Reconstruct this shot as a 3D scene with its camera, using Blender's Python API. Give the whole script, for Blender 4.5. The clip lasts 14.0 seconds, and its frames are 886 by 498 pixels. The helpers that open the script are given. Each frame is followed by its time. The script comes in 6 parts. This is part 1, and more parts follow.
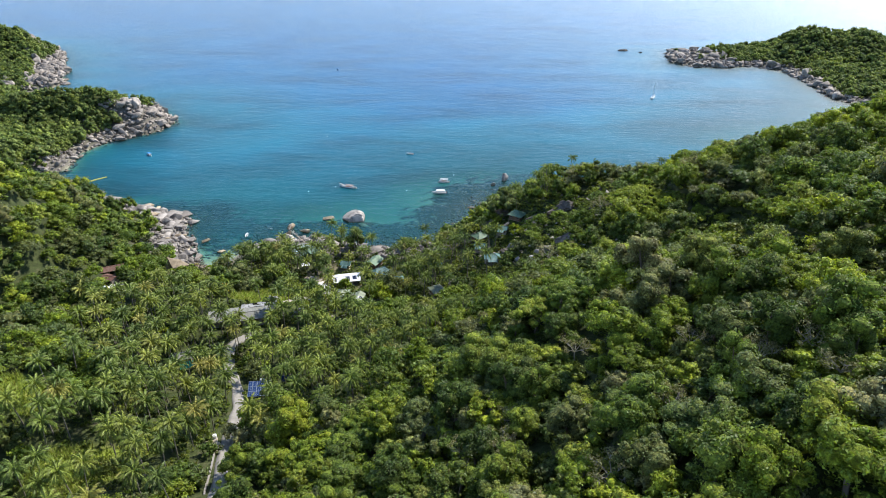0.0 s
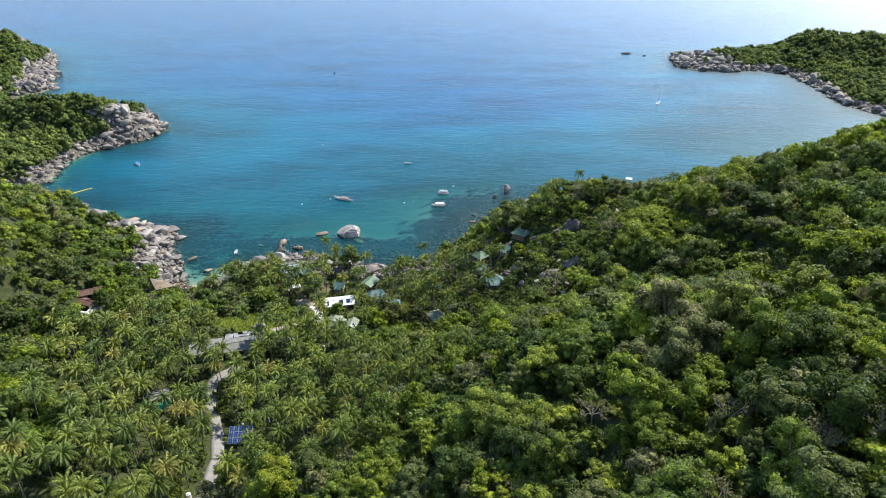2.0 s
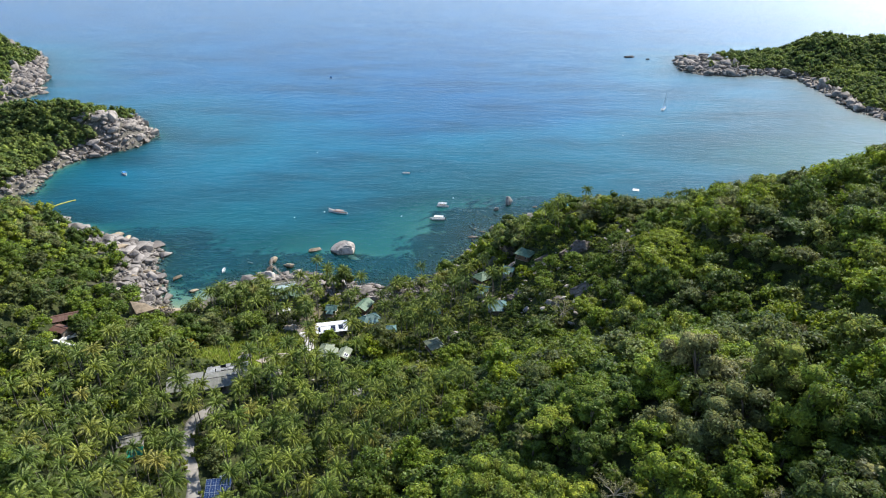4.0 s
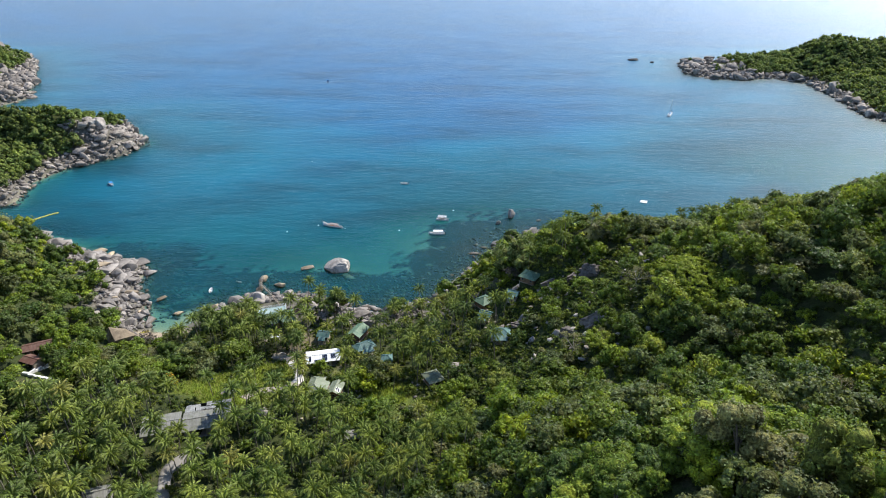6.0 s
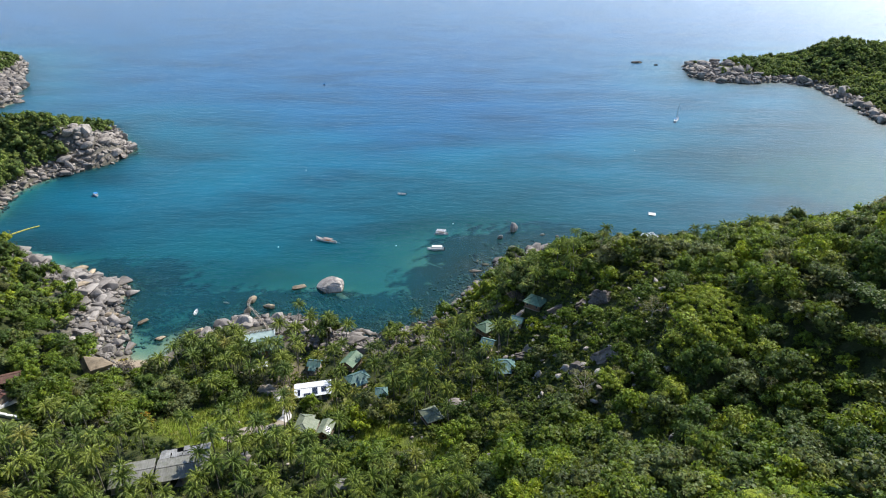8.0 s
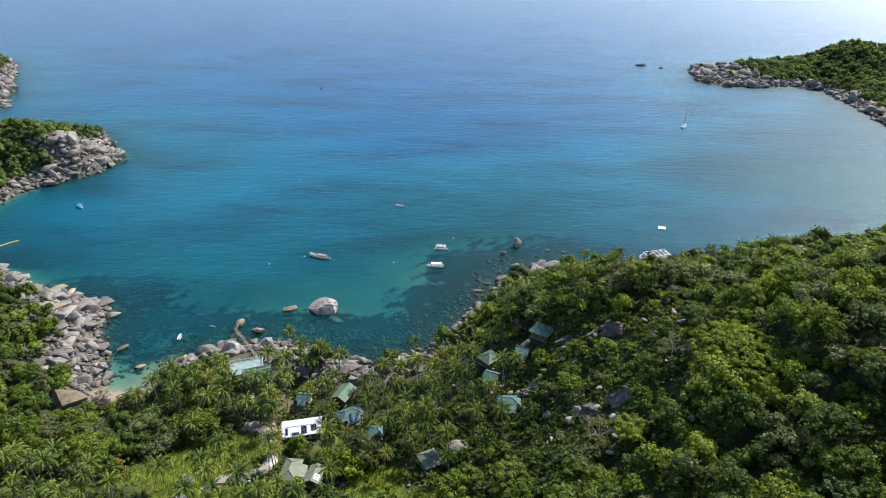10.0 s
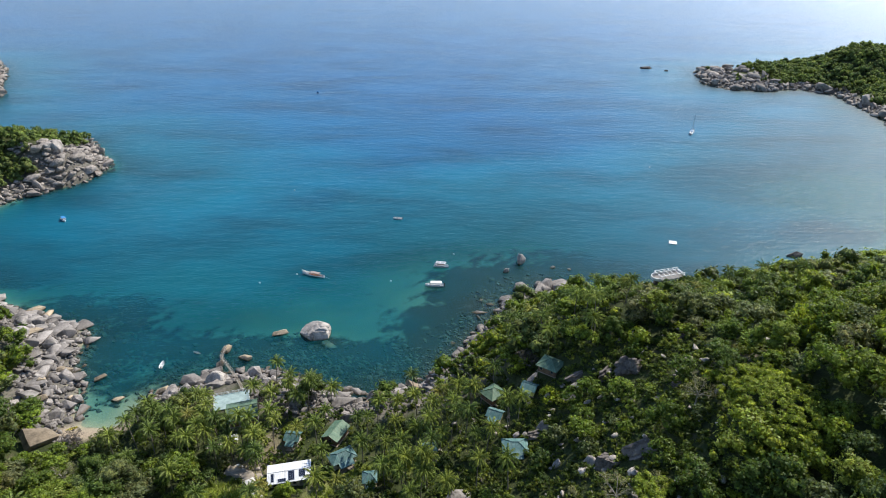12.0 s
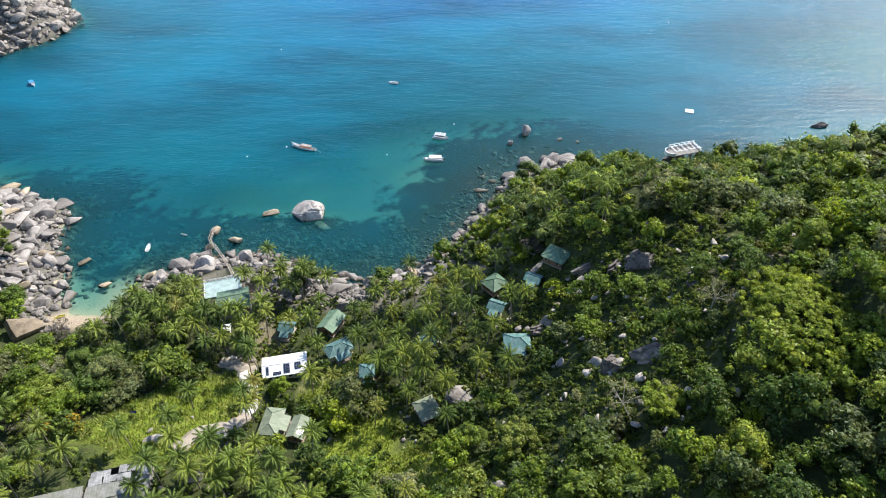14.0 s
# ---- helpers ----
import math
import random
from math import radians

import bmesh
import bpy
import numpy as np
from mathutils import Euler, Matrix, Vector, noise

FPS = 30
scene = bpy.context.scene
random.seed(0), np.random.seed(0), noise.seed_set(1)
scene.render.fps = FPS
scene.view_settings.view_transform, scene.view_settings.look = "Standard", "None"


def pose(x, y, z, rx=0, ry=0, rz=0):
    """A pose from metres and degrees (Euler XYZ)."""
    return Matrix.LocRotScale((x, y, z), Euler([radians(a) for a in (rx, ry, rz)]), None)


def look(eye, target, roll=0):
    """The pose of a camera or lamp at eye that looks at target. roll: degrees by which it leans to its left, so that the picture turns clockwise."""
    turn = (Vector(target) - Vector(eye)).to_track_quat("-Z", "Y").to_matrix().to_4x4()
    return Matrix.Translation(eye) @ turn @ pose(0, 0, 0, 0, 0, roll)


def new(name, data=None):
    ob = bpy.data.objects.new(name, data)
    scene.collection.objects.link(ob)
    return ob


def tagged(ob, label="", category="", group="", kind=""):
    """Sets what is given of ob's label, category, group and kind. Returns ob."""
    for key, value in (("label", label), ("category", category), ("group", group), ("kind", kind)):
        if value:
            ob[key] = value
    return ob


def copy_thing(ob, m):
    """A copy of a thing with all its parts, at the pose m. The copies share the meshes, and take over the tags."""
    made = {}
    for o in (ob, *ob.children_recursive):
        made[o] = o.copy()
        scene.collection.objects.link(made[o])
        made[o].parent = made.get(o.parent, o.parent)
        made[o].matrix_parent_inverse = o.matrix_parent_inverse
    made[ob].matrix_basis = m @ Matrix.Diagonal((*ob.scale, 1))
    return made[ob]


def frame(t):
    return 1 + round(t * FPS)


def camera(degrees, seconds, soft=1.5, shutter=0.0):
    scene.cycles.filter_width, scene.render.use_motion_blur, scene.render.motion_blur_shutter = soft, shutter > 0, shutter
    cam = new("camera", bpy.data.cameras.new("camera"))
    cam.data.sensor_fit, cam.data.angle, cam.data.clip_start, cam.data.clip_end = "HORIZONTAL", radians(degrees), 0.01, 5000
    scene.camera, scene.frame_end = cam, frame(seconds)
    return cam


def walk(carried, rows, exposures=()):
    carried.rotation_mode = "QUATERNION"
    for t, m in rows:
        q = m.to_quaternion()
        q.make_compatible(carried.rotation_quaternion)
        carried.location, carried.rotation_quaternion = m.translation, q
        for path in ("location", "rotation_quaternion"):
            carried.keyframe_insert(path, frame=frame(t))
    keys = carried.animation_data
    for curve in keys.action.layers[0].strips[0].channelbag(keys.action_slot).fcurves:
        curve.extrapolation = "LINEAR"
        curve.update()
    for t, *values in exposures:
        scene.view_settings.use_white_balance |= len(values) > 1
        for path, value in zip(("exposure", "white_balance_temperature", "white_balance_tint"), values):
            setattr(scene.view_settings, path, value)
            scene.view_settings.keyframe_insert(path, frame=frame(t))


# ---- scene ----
cam = camera(68.7, 14.0, soft=1.0)
METRES, EYE, TILT, LEAN, TURN = 140.0, 160.0, -27.1, 0.0, 0.0
ROWS = [
    (0.0, 0.0, 0.0, 0.0, -0.0, 0.0, -0.0),
    (0.5, -0.0, 0.0321, 0.0171, -0.02, 0.0, 0.01),
    (1.0, 0.0001, 0.0642, 0.0344, -0.03, -0.0, 0.01),
    (1.5, 0.0004, 0.0963, 0.0514, -0.04, 0.01, -0.01),
    (2.0, 0.0005, 0.1283, 0.0683, -0.05, 0.0, -0.01),
    (2.5, 0.001, 0.1605, 0.0849, -0.06, 0.01, -0.02),
    (3.0, 0.0012, 0.1925, 0.1012, -0.08, 0.02, -0.03),
    (5.5, 0.0023, 0.3511, 0.1838, -0.13, -0.01, -0.08),
    (6.0, 0.0026, 0.3829, 0.2004, -0.13, -0.02, -0.07),
    (6.5, 0.0028, 0.415, 0.2166, -0.14, -0.03, -0.08),
    (7.0, 0.0029, 0.4468, 0.2329, -0.16, -0.04, -0.09),
    (7.5, 0.0031, 0.4786, 0.2493, -0.18, -0.07, -0.08),
    (8.0, 0.0032, 0.5102, 0.2655, -0.19, -0.07, -0.08),
    (10.5, 0.0039, 0.6692, 0.3468, -0.2, -0.14, -0.13),
    (11.0, 0.0041, 0.7008, 0.363, -0.19, -0.16, -0.12),
    (11.5, 0.0044, 0.7327, 0.3792, -0.19, -0.17, -0.12),
    (12.0, 0.0049, 0.7648, 0.3951, -0.18, -0.18, -0.11),
    (12.5, 0.0051, 0.796, 0.4092, -0.18, -0.65, -0.12),
    (13.0, 0.0053, 0.827, 0.424, -0.18, -4.56, -0.15),
    (13.5, 0.0056, 0.8585, 0.4392, -0.19, -8.78, -0.17),
    (14.0, 0.0055, 0.8898, 0.456, -0.21, -13.06, -0.18),
]
EXPOSURES = [(0.0, 0.74), (6.0, 0.53), (12.3, 0.40), (14.0, 0.88)]
walk(cam, [(t, pose(0, 0, EYE, TILT, LEAN, TURN) @ pose(METRES * x, METRES * y, METRES * z, 90 + pitch, roll, yaw)) for t, x, y, z, yaw, pitch, roll in ROWS], EXPOSURES)

SUN_SIDE, SUN_UP = 45.0, 47.0  # degrees to the right of straight ahead, and above the horizon

# ---- sky and sun ----
world = bpy.data.worlds.new("sky")
scene.world = world
world.use_nodes = True
sky = world.node_tree.nodes.new("ShaderNodeTexSky")
sky.sky_type, sky.sun_disc = "NISHITA", False
sky.sun_elevation, sky.sun_rotation = radians(SUN_UP), radians(SUN_SIDE)
sky.air_density, sky.dust_density, sky.ozone_density = 0.8, 0.08, 1.6
backing = world.node_tree.nodes["Background"]
backing.inputs["Strength"].default_value = 0.15
world.node_tree.links.new(sky.outputs[0], backing.inputs["Color"])
sun_way = Vector((math.sin(radians(SUN_SIDE)) * math.cos(radians(SUN_UP)), math.cos(radians(SUN_SIDE)) * math.cos(radians(SUN_UP)), math.sin(radians(SUN_UP))))
sun = new("sun", bpy.data.lights.new("sun", "SUN"))
sun.data.energy, sun.data.angle, sun.data.color = 4.4, radians(0.55), (1.0, 0.95, 0.86)
sun.matrix_world = look(sun_way * 300, (0, 0, 0))


# ---- materials ----
class Shade:
    """A node material: small helpers to wire it up."""

    def __init__(self, name):
        self.m = bpy.data.materials.new(name)
        self.m.use_nodes = True
        self.t = self.m.node_tree
        self.bsdf = self.t.nodes["Principled BSDF"]
        self.out = self.t.nodes["Material Output"]

    def node(self, kind):
        return self.t.nodes.new("ShaderNode" + kind)

    def put(self, socket, value):
        if isinstance(value, bpy.types.NodeSocket):
            self.t.links.new(value, socket)
        elif isinstance(value, tuple) and len(value) == 3 and socket.type == "RGBA":
            socket.default_value = (*value, 1)
        else:
            socket.default_value = value

    def coord(self, stretch=(1, 1, 1), kind="Object", turn=0.0):
        c, mp = self.node("TexCoord"), self.node("Mapping")
        mp.inputs["Scale"].default_value = stretch
        mp.inputs["Rotation"].default_value = (0, 0, turn)
        self.t.links.new(c.outputs[kind], mp.inputs["Vector"])
        return mp.outputs["Vector"]

    def noise(self, scale, detail=3.0, rough=0.55, where=None):
        n = self.node("TexNoise")
        n.inputs["Scale"].default_value, n.inputs["Detail"].default_value, n.inputs["Roughness"].default_value = scale, detail, rough
        self.t.links.new(where or self.coord(), n.inputs["Vector"])
        return n.outputs["Fac"]

    def ramp(self, fac, stops):
        r = self.node("ValToRGB")
        el = r.color_ramp.elements
        while len(el) < len(stops):
            el.new(0.5)
        for e, (at, col) in zip(el, stops):
            e.position, e.color = at, (*col, 1) if isinstance(col, tuple) else (col, col, col, 1)
        self.put(r.inputs[0], fac)
        return r.outputs[0]

    def math(self, op, a, b=0.0, clamp=False):
        n = self.node("Math")
        n.operation, n.use_clamp = op, clamp
        self.put(n.inputs[0], a)
        self.put(n.inputs[1], b)
        return n.outputs[0]

    def mix(self, fac, a, b, blend="MIX"):
        n = self.node("Mix")
        n.data_type, n.blend_type = "RGBA", blend
        self.put(n.inputs[0], fac)
        self.put(n.inputs[6], a)
        self.put(n.inputs[7], b)
        return n.outputs[2]

    def attr(self, name):
        n = self.node("Attribute")
        n.attribute_name = name
        return n.outputs["Fac"]

    def bump(self, height, strength, distance):
        b = self.node("Bump")
        b.inputs["Strength"].default_value, b.inputs["Distance"].default_value = strength, distance
        self.t.links.new(height, b.inputs["Height"])
        return b.outputs["Normal"]

    def done(self, colour, rough=0.8, normal=None, metal=0.0, spec=0.4):
        self.put(self.bsdf.inputs["Base Color"], colour)
        self.put(self.bsdf.inputs["Roughness"], rough)
        self.put(self.bsdf.inputs["Metallic"], metal)
        self.put(self.bsdf.inputs["Specular IOR Level"], spec)
        if normal is not None:
            self.put(self.bsdf.inputs["Normal"], normal)
        return self.m


def leafage(name, stops, through_light=0.35, rough=0.52, solid=False, spec=0.32):
    """Leaves; solid: the close-set leaves inside a clump, seen as one rough mass, the gaps between them darkened in its
    colour.
    """
    s = Shade(name)
    pick = s.math("FRACT", s.math("ADD", s.attr("tint"), s.node("ObjectInfo").outputs["Random"]))
    base = s.ramp(pick, stops)
    each = s.node("NewGeometry").outputs["Random Per Island"]
    base = s.mix(1.0, base, s.ramp(each, [(0.0, 0.55), (0.6, 1.0), (1.0, 1.55)]), "MULTIPLY")
    where = s.node("NewGeometry").outputs["Position"]
    wide = s.ramp(s.noise(0.03, 2.0, 0.5, where), [(0.3, 0.95), (0.7, 1.4)])
    base = s.mix(1.0, base, wide, "MULTIPLY")
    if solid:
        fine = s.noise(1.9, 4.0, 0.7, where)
        # shade between leaves put into the colour: dark where the bump is low
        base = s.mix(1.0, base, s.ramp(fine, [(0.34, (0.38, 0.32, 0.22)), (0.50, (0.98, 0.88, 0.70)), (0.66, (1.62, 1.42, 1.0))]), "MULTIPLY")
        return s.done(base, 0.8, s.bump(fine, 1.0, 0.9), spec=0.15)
    s.done(base, rough, spec=spec)
    glow = s.node("BsdfTranslucent")
    s.put(glow.inputs["Color"], s.mix(1.0, base, (1.35, 1.3, 0.6), "MULTIPLY"))
    both = s.node("MixShader")
    both.inputs[0].default_value = through_light
    s.t.links.new(s.bsdf.outputs[0], both.inputs[1])
    s.t.links.new(glow.outputs[0], both.inputs[2])
    s.t.links.new(both.outputs[0], s.out.inputs["Surface"])
    return s.m


def plain(name, colour, rough=0.6, vary=0.25, size=2.0, metal=0.0, bump=0.0, spec=0.4):
    """Paint, board, metal: one colour with stains at two scales."""
    s = Shade(name)
    a = s.ramp(s.noise(size, 4.0), [(0.25, 1 - vary), (0.75, 1 + vary * 0.6)])
    b = s.ramp(s.noise(size * 9, 3.0), [(0.3, 1 - vary * 0.5), (0.7, 1 + vary * 0.3)])
    col = s.mix(1.0, s.mix(1.0, colour, a, "MULTIPLY"), b, "MULTIPLY")
    return s.done(col, rough, s.bump(s.noise(size * 9), bump, 0.05) if bump else None, metal, spec)


BROAD_TONES = [(0.0, (0.048, 0.082, 0.020)), (0.12, (0.085, 0.135, 0.022)), (0.24, (0.150, 0.215, 0.024)), (0.36, (0.062, 0.104, 0.026)), (0.48, (0.125, 0.155, 0.060)),
               (0.58, (0.225, 0.285, 0.026)), (0.68, (0.100, 0.152, 0.026)), (0.78, (0.178, 0.235, 0.032)), (0.86, (0.070, 0.116, 0.028)), (0.94, (0.175, 0.185, 0.090)), (1.0, (0.072, 0.112, 0.030))]
SHRUB_TONES = [(0.0, (0.049, 0.080, 0.018)), (0.35, (0.076, 0.115, 0.022)), (0.75, (0.113, 0.155, 0.026)), (1.0, (0.146, 0.180, 0.034))]
# far leaf tones: bluer and paler, distance haze put into the colour
HAZE_TONES = [(0.0, (0.080, 0.124, 0.048)), (0.30, (0.110, 0.160, 0.050)), (0.55, (0.160, 0.212, 0.058)), (0.8, (0.102, 0.148, 0.050)), (1.0, (0.135, 0.178, 0.066))]
LIGHT_TONES = [(0.0, (0.190, 0.245, 0.034)), (1.0, (0.210, 0.255, 0.040))]
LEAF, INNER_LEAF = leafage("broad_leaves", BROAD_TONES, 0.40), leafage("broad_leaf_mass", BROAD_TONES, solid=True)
HAZE_LEAF, INNER_HAZE = leafage("haze_toned_leaves", HAZE_TONES, 0.42, 0.6, spec=0.15), leafage("haze_toned_leaf_mass", HAZE_TONES, solid=True)
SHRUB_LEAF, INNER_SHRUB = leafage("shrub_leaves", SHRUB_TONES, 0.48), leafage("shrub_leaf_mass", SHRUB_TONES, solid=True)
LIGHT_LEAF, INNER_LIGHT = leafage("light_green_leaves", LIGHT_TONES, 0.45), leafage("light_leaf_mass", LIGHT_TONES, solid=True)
PALM_LEAF = leafage("palm_leaves", [(0.0, (0.072, 0.108, 0.022)), (0.40, (0.118, 0.160, 0.027)), (0.88, (0.180, 0.212, 0.034)), (1.0, (0.240, 0.220, 0.052))], 0.18, 0.5, spec=0.22)
GRASS_LEAF = leafage("grass_blades", [(0.0, (0.165, 0.225, 0.042)), (0.6, (0.225, 0.280, 0.055)), (1.0, (0.290, 0.285, 0.105))], 0.40, 0.6)
DRY_LEAF = leafage("dry_twigs", [(0.0, (0.085, 0.073, 0.066)), (1.0, (0.11, 0.09, 0.08))], 0.1, 0.8)
GOLD_LEAF = leafage("yellow_leaves", [(0.0, (0.42, 0.30, 0.020)), (0.5, (0.30, 0.26, 0.030)), (1.0, (0.36, 0.17, 0.020))], 0.4, 0.6)
PALE_LEAF = leafage("grey_olive_leaves", [(0.0, (0.180, 0.180, 0.085)), (1.0, (0.220, 0.215, 0.115))], 0.35, 0.7)
PALE_BARK = plain("pale_bark", (0.36, 0.33, 0.28), 0.9, 0.3, 1.5, bump=0.4)
BARK = plain("bark", (0.16, 0.13, 0.10), 0.9, 0.4, 1.5, bump=0.5)
PALM_BARK = plain("palm_bark", (0.24, 0.21, 0.17), 0.85, 0.35, 2.0, bump=0.4)


def granite(name, light, dark, wet=False):
    s = Shade(name)
    where = s.coord()
    col = s.ramp(s.noise(0.35, 5.0, 0.6, where), [(0.25, dark), (0.5, light), (0.8, tuple(min(1, v * 1.2) for v in light))])
    streak = s.ramp(s.noise(1.1, 4.0, 0.65, s.coord((1.6, 1.6, 0.35))), [(0.34, 0.30), (0.54, 1.0)])
    col = s.mix(0.7, col, s.mix(1.0, col, streak, "MULTIPLY"))
    grain = s.ramp(s.noise(9.0, 2.0, 0.6, where), [(0.3, 0.8), (0.7, 1.15)])
    col = s.mix(1.0, col, grain, "MULTIPLY")
    rnd = s.ramp(s.node("ObjectInfo").outputs["Random"], [(0.0, 0.72), (1.0, 1.22)])
    col = s.mix(1.0, col, rnd, "MULTIPLY")
    isl = s.ramp(s.node("NewGeometry").outputs["Random Per Island"], [(0.0, 0.7), (1.0, 1.2)])
    col = s.mix(1.0, col, isl, "MULTIPLY")
    # the band that the tide keeps dark
    z = s.node("SeparateXYZ")
    s.t.links.new(s.node("NewGeometry").outputs["Position"], z.inputs[0])
    tide = s.math("ADD", z.outputs["Z"], s.math("MULTIPLY", s.noise(0.6, 3.0, 0.5, where), 0.9))
    if not wet:
        col = s.mix(s.ramp(s.math("MULTIPLY", tide, 0.5), [(0.3, 0.0), (0.6, 1.0)]), s.mix(1.0, col, (0.42, 0.36, 0.26), "MULTIPLY"), col)
    h = s.math("ADD", s.noise(1.2, 5.0, 0.6, where), s.math("MULTIPLY", s.noise(7.0, 3.0, 0.6, where), 0.3))
    return s.done(col, 0.82, s.bump(h, 0.55, 0.35), spec=0.3)


GRANITE = granite("granite", (0.365, 0.325, 0.290), (0.11, 0.10, 0.09))
# granite lightened in colour, standing in for bright faces and haze on the headlands
HEAD_GRANITE = granite("lightened_granite", (0.47, 0.41, 0.355), (0.15, 0.13, 0.115))
PALE_GRANITE = granite("bleached_granite", (0.62, 0.56, 0.50), (0.34, 0.30, 0.26))
TAN_GRANITE = granite("tan_granite", (0.42, 0.33, 0.225), (0.22, 0.17, 0.12))
# a darker tone than the shore granite
DARK_GRANITE = granite("dark_hill_granite", (0.215, 0.185, 0.165), (0.09, 0.082, 0.075))
REEF = granite("algae_covered_rock", (0.15, 0.145, 0.10), (0.045, 0.045, 0.03), True)


def tin(name, colour, stain):
    s = Shade(name)
    wave = s.node("TexWave")
    wave.bands_direction = "X"
    wave.inputs["Scale"].default_value = 1.3
    s.t.links.new(s.coord(), wave.inputs["Vector"])
    col = s.mix(s.ramp(s.noise(0.5, 5.0, 0.65), [(0.42, 0.0), (0.7, 0.75)]), colour, stain)
    col = s.mix(1.0, col, s.ramp(s.noise(4.0, 3.0), [(0.3, 0.82), (0.7, 1.12)]), "MULTIPLY")
    run = s.ramp(s.noise(1.0, 4.0, 0.7, s.coord((3.2, 0.35, 0.35))), [(0.32, 0.70), (0.52, 1.0), (0.72, 1.22)])
    col = s.mix(1.0, col, run, "MULTIPLY")
    seams = s.ramp(wave.outputs["Fac"], [(0.0, 0.90), (0.25, 1.0)])
    col = s.mix(1.0, col, seams, "MULTIPLY")
    col = s.mix(1.0, col, s.ramp(s.node("ObjectInfo").outputs["Random"], [(0.0, 0.85), (1.0, 1.15)]), "MULTIPLY")
    return s.done(col, 0.6, s.bump(wave.outputs["Fac"], 0.4, 0.04), 0.0, 0.3)


TEAL_TIN = tin("teal_roof_sheet", (0.078, 0.172, 0.166), (0.22, 0.31, 0.295))
GREEN_TIN = tin("green_roof_sheet", (0.100, 0.178, 0.115), (0.20, 0.26, 0.17))
PALE_TIN = tin("lichen_roof_sheet", (0.20, 0.235, 0.155), (0.30, 0.31, 0.245))
GREY_TIN = tin("old_cement_roof_sheet", (0.22, 0.215, 0.195), (0.12, 0.13, 0.08))
OLD_SHEET = tin("mouldy_sheet", (0.34, 0.34, 0.33), (0.04, 0.04, 0.04))
WHITE_TIN = tin("white_roof_sheet", (0.80, 0.81, 0.82), (0.68, 0.69, 0.70))
RED_TIN = tin("rusty_red_roof_sheet", (0.17, 0.085, 0.065), (0.24, 0.17, 0.13))
WALL_WOOD = plain("brown_boards", (0.22, 0.13, 0.08), 0.75, 0.4, 1.2)
WALL_PLASTER = plain("cream_plaster", (0.62, 0.56, 0.46), 0.85, 0.2, 0.8)
TIMBER = plain("weathered_timber", (0.34, 0.28, 0.22), 0.85, 0.35, 1.5)
PALE_WOOD = plain("sunbleached_wood", (0.56, 0.50, 0.42), 0.8, 0.25, 1.5)
WHITE_PAINT = plain("white_paint", (0.80, 0.80, 0.78), 0.4, 0.12, 1.0)
TEAL_FLOOR = plain("worn_teal_deck_paint", (0.34, 0.44, 0.42), 0.6, 0.35, 0.5)
CONCRETE = plain("pale_concrete", (0.29, 0.27, 0.245), 0.9, 0.25, 0.4, bump=0.2)
WHITE_CONCRETE = plain("sunbleached_concrete", (0.56, 0.54, 0.51), 0.9, 0.22, 0.4, bump=0.2)
DIRT = plain("sandy_dirt", (0.35, 0.30, 0.24), 0.95, 0.3, 0.5, bump=0.3)
GLASS = plain("window_glass", (0.03, 0.04, 0.05), 0.08, 0.1, 1.0, spec=0.6)
PANEL = plain("solar_cells", (0.016, 0.020, 0.036), 0.15, 0.2, 1.0, spec=0.6)
BLUE_PANEL = plain("blue_solar_cells", (0.03, 0.06, 0.16), 0.15, 0.2, 1.0, spec=0.6)
ALU = plain("aluminium", (0.62, 0.64, 0.66), 0.35, 0.1, 1.0, metal=0.8)
BLUE_CLOTH = plain("blue_tarpaulin", (0.02, 0.04, 0.30), 0.6, 0.25, 1.0)
GREEN_CLOTH = plain("green_tarpaulin", (0.01, 0.25, 0.15), 0.6, 0.25, 1.0)
YELLOW = plain("yellow_plastic", (0.60, 0.52, 0.10), 0.5, 0.15, 1.0)
HULL_WHITE = plain("white_gelcoat", (0.82, 0.82, 0.80), 0.25, 0.08, 0.6)
HULL_WOOD = plain("varnished_planks", (0.30, 0.14, 0.07), 0.45, 0.3, 1.0)
CANVAS_BLUE = plain("blue_canvas", (0.05, 0.25, 0.55), 0.7, 0.2, 1.0)
CANVAS_RED = plain("faded_red_canvas", (0.36, 0.29, 0.26), 0.75, 0.2, 1.0)
GREY_DECK = plain("grey_deck", (0.36, 0.38, 0.40), 0.6, 0.25, 0.8)
RUBBER = plain("dark_rubber", (0.03, 0.03, 0.03), 0.7, 0.2, 2.0)


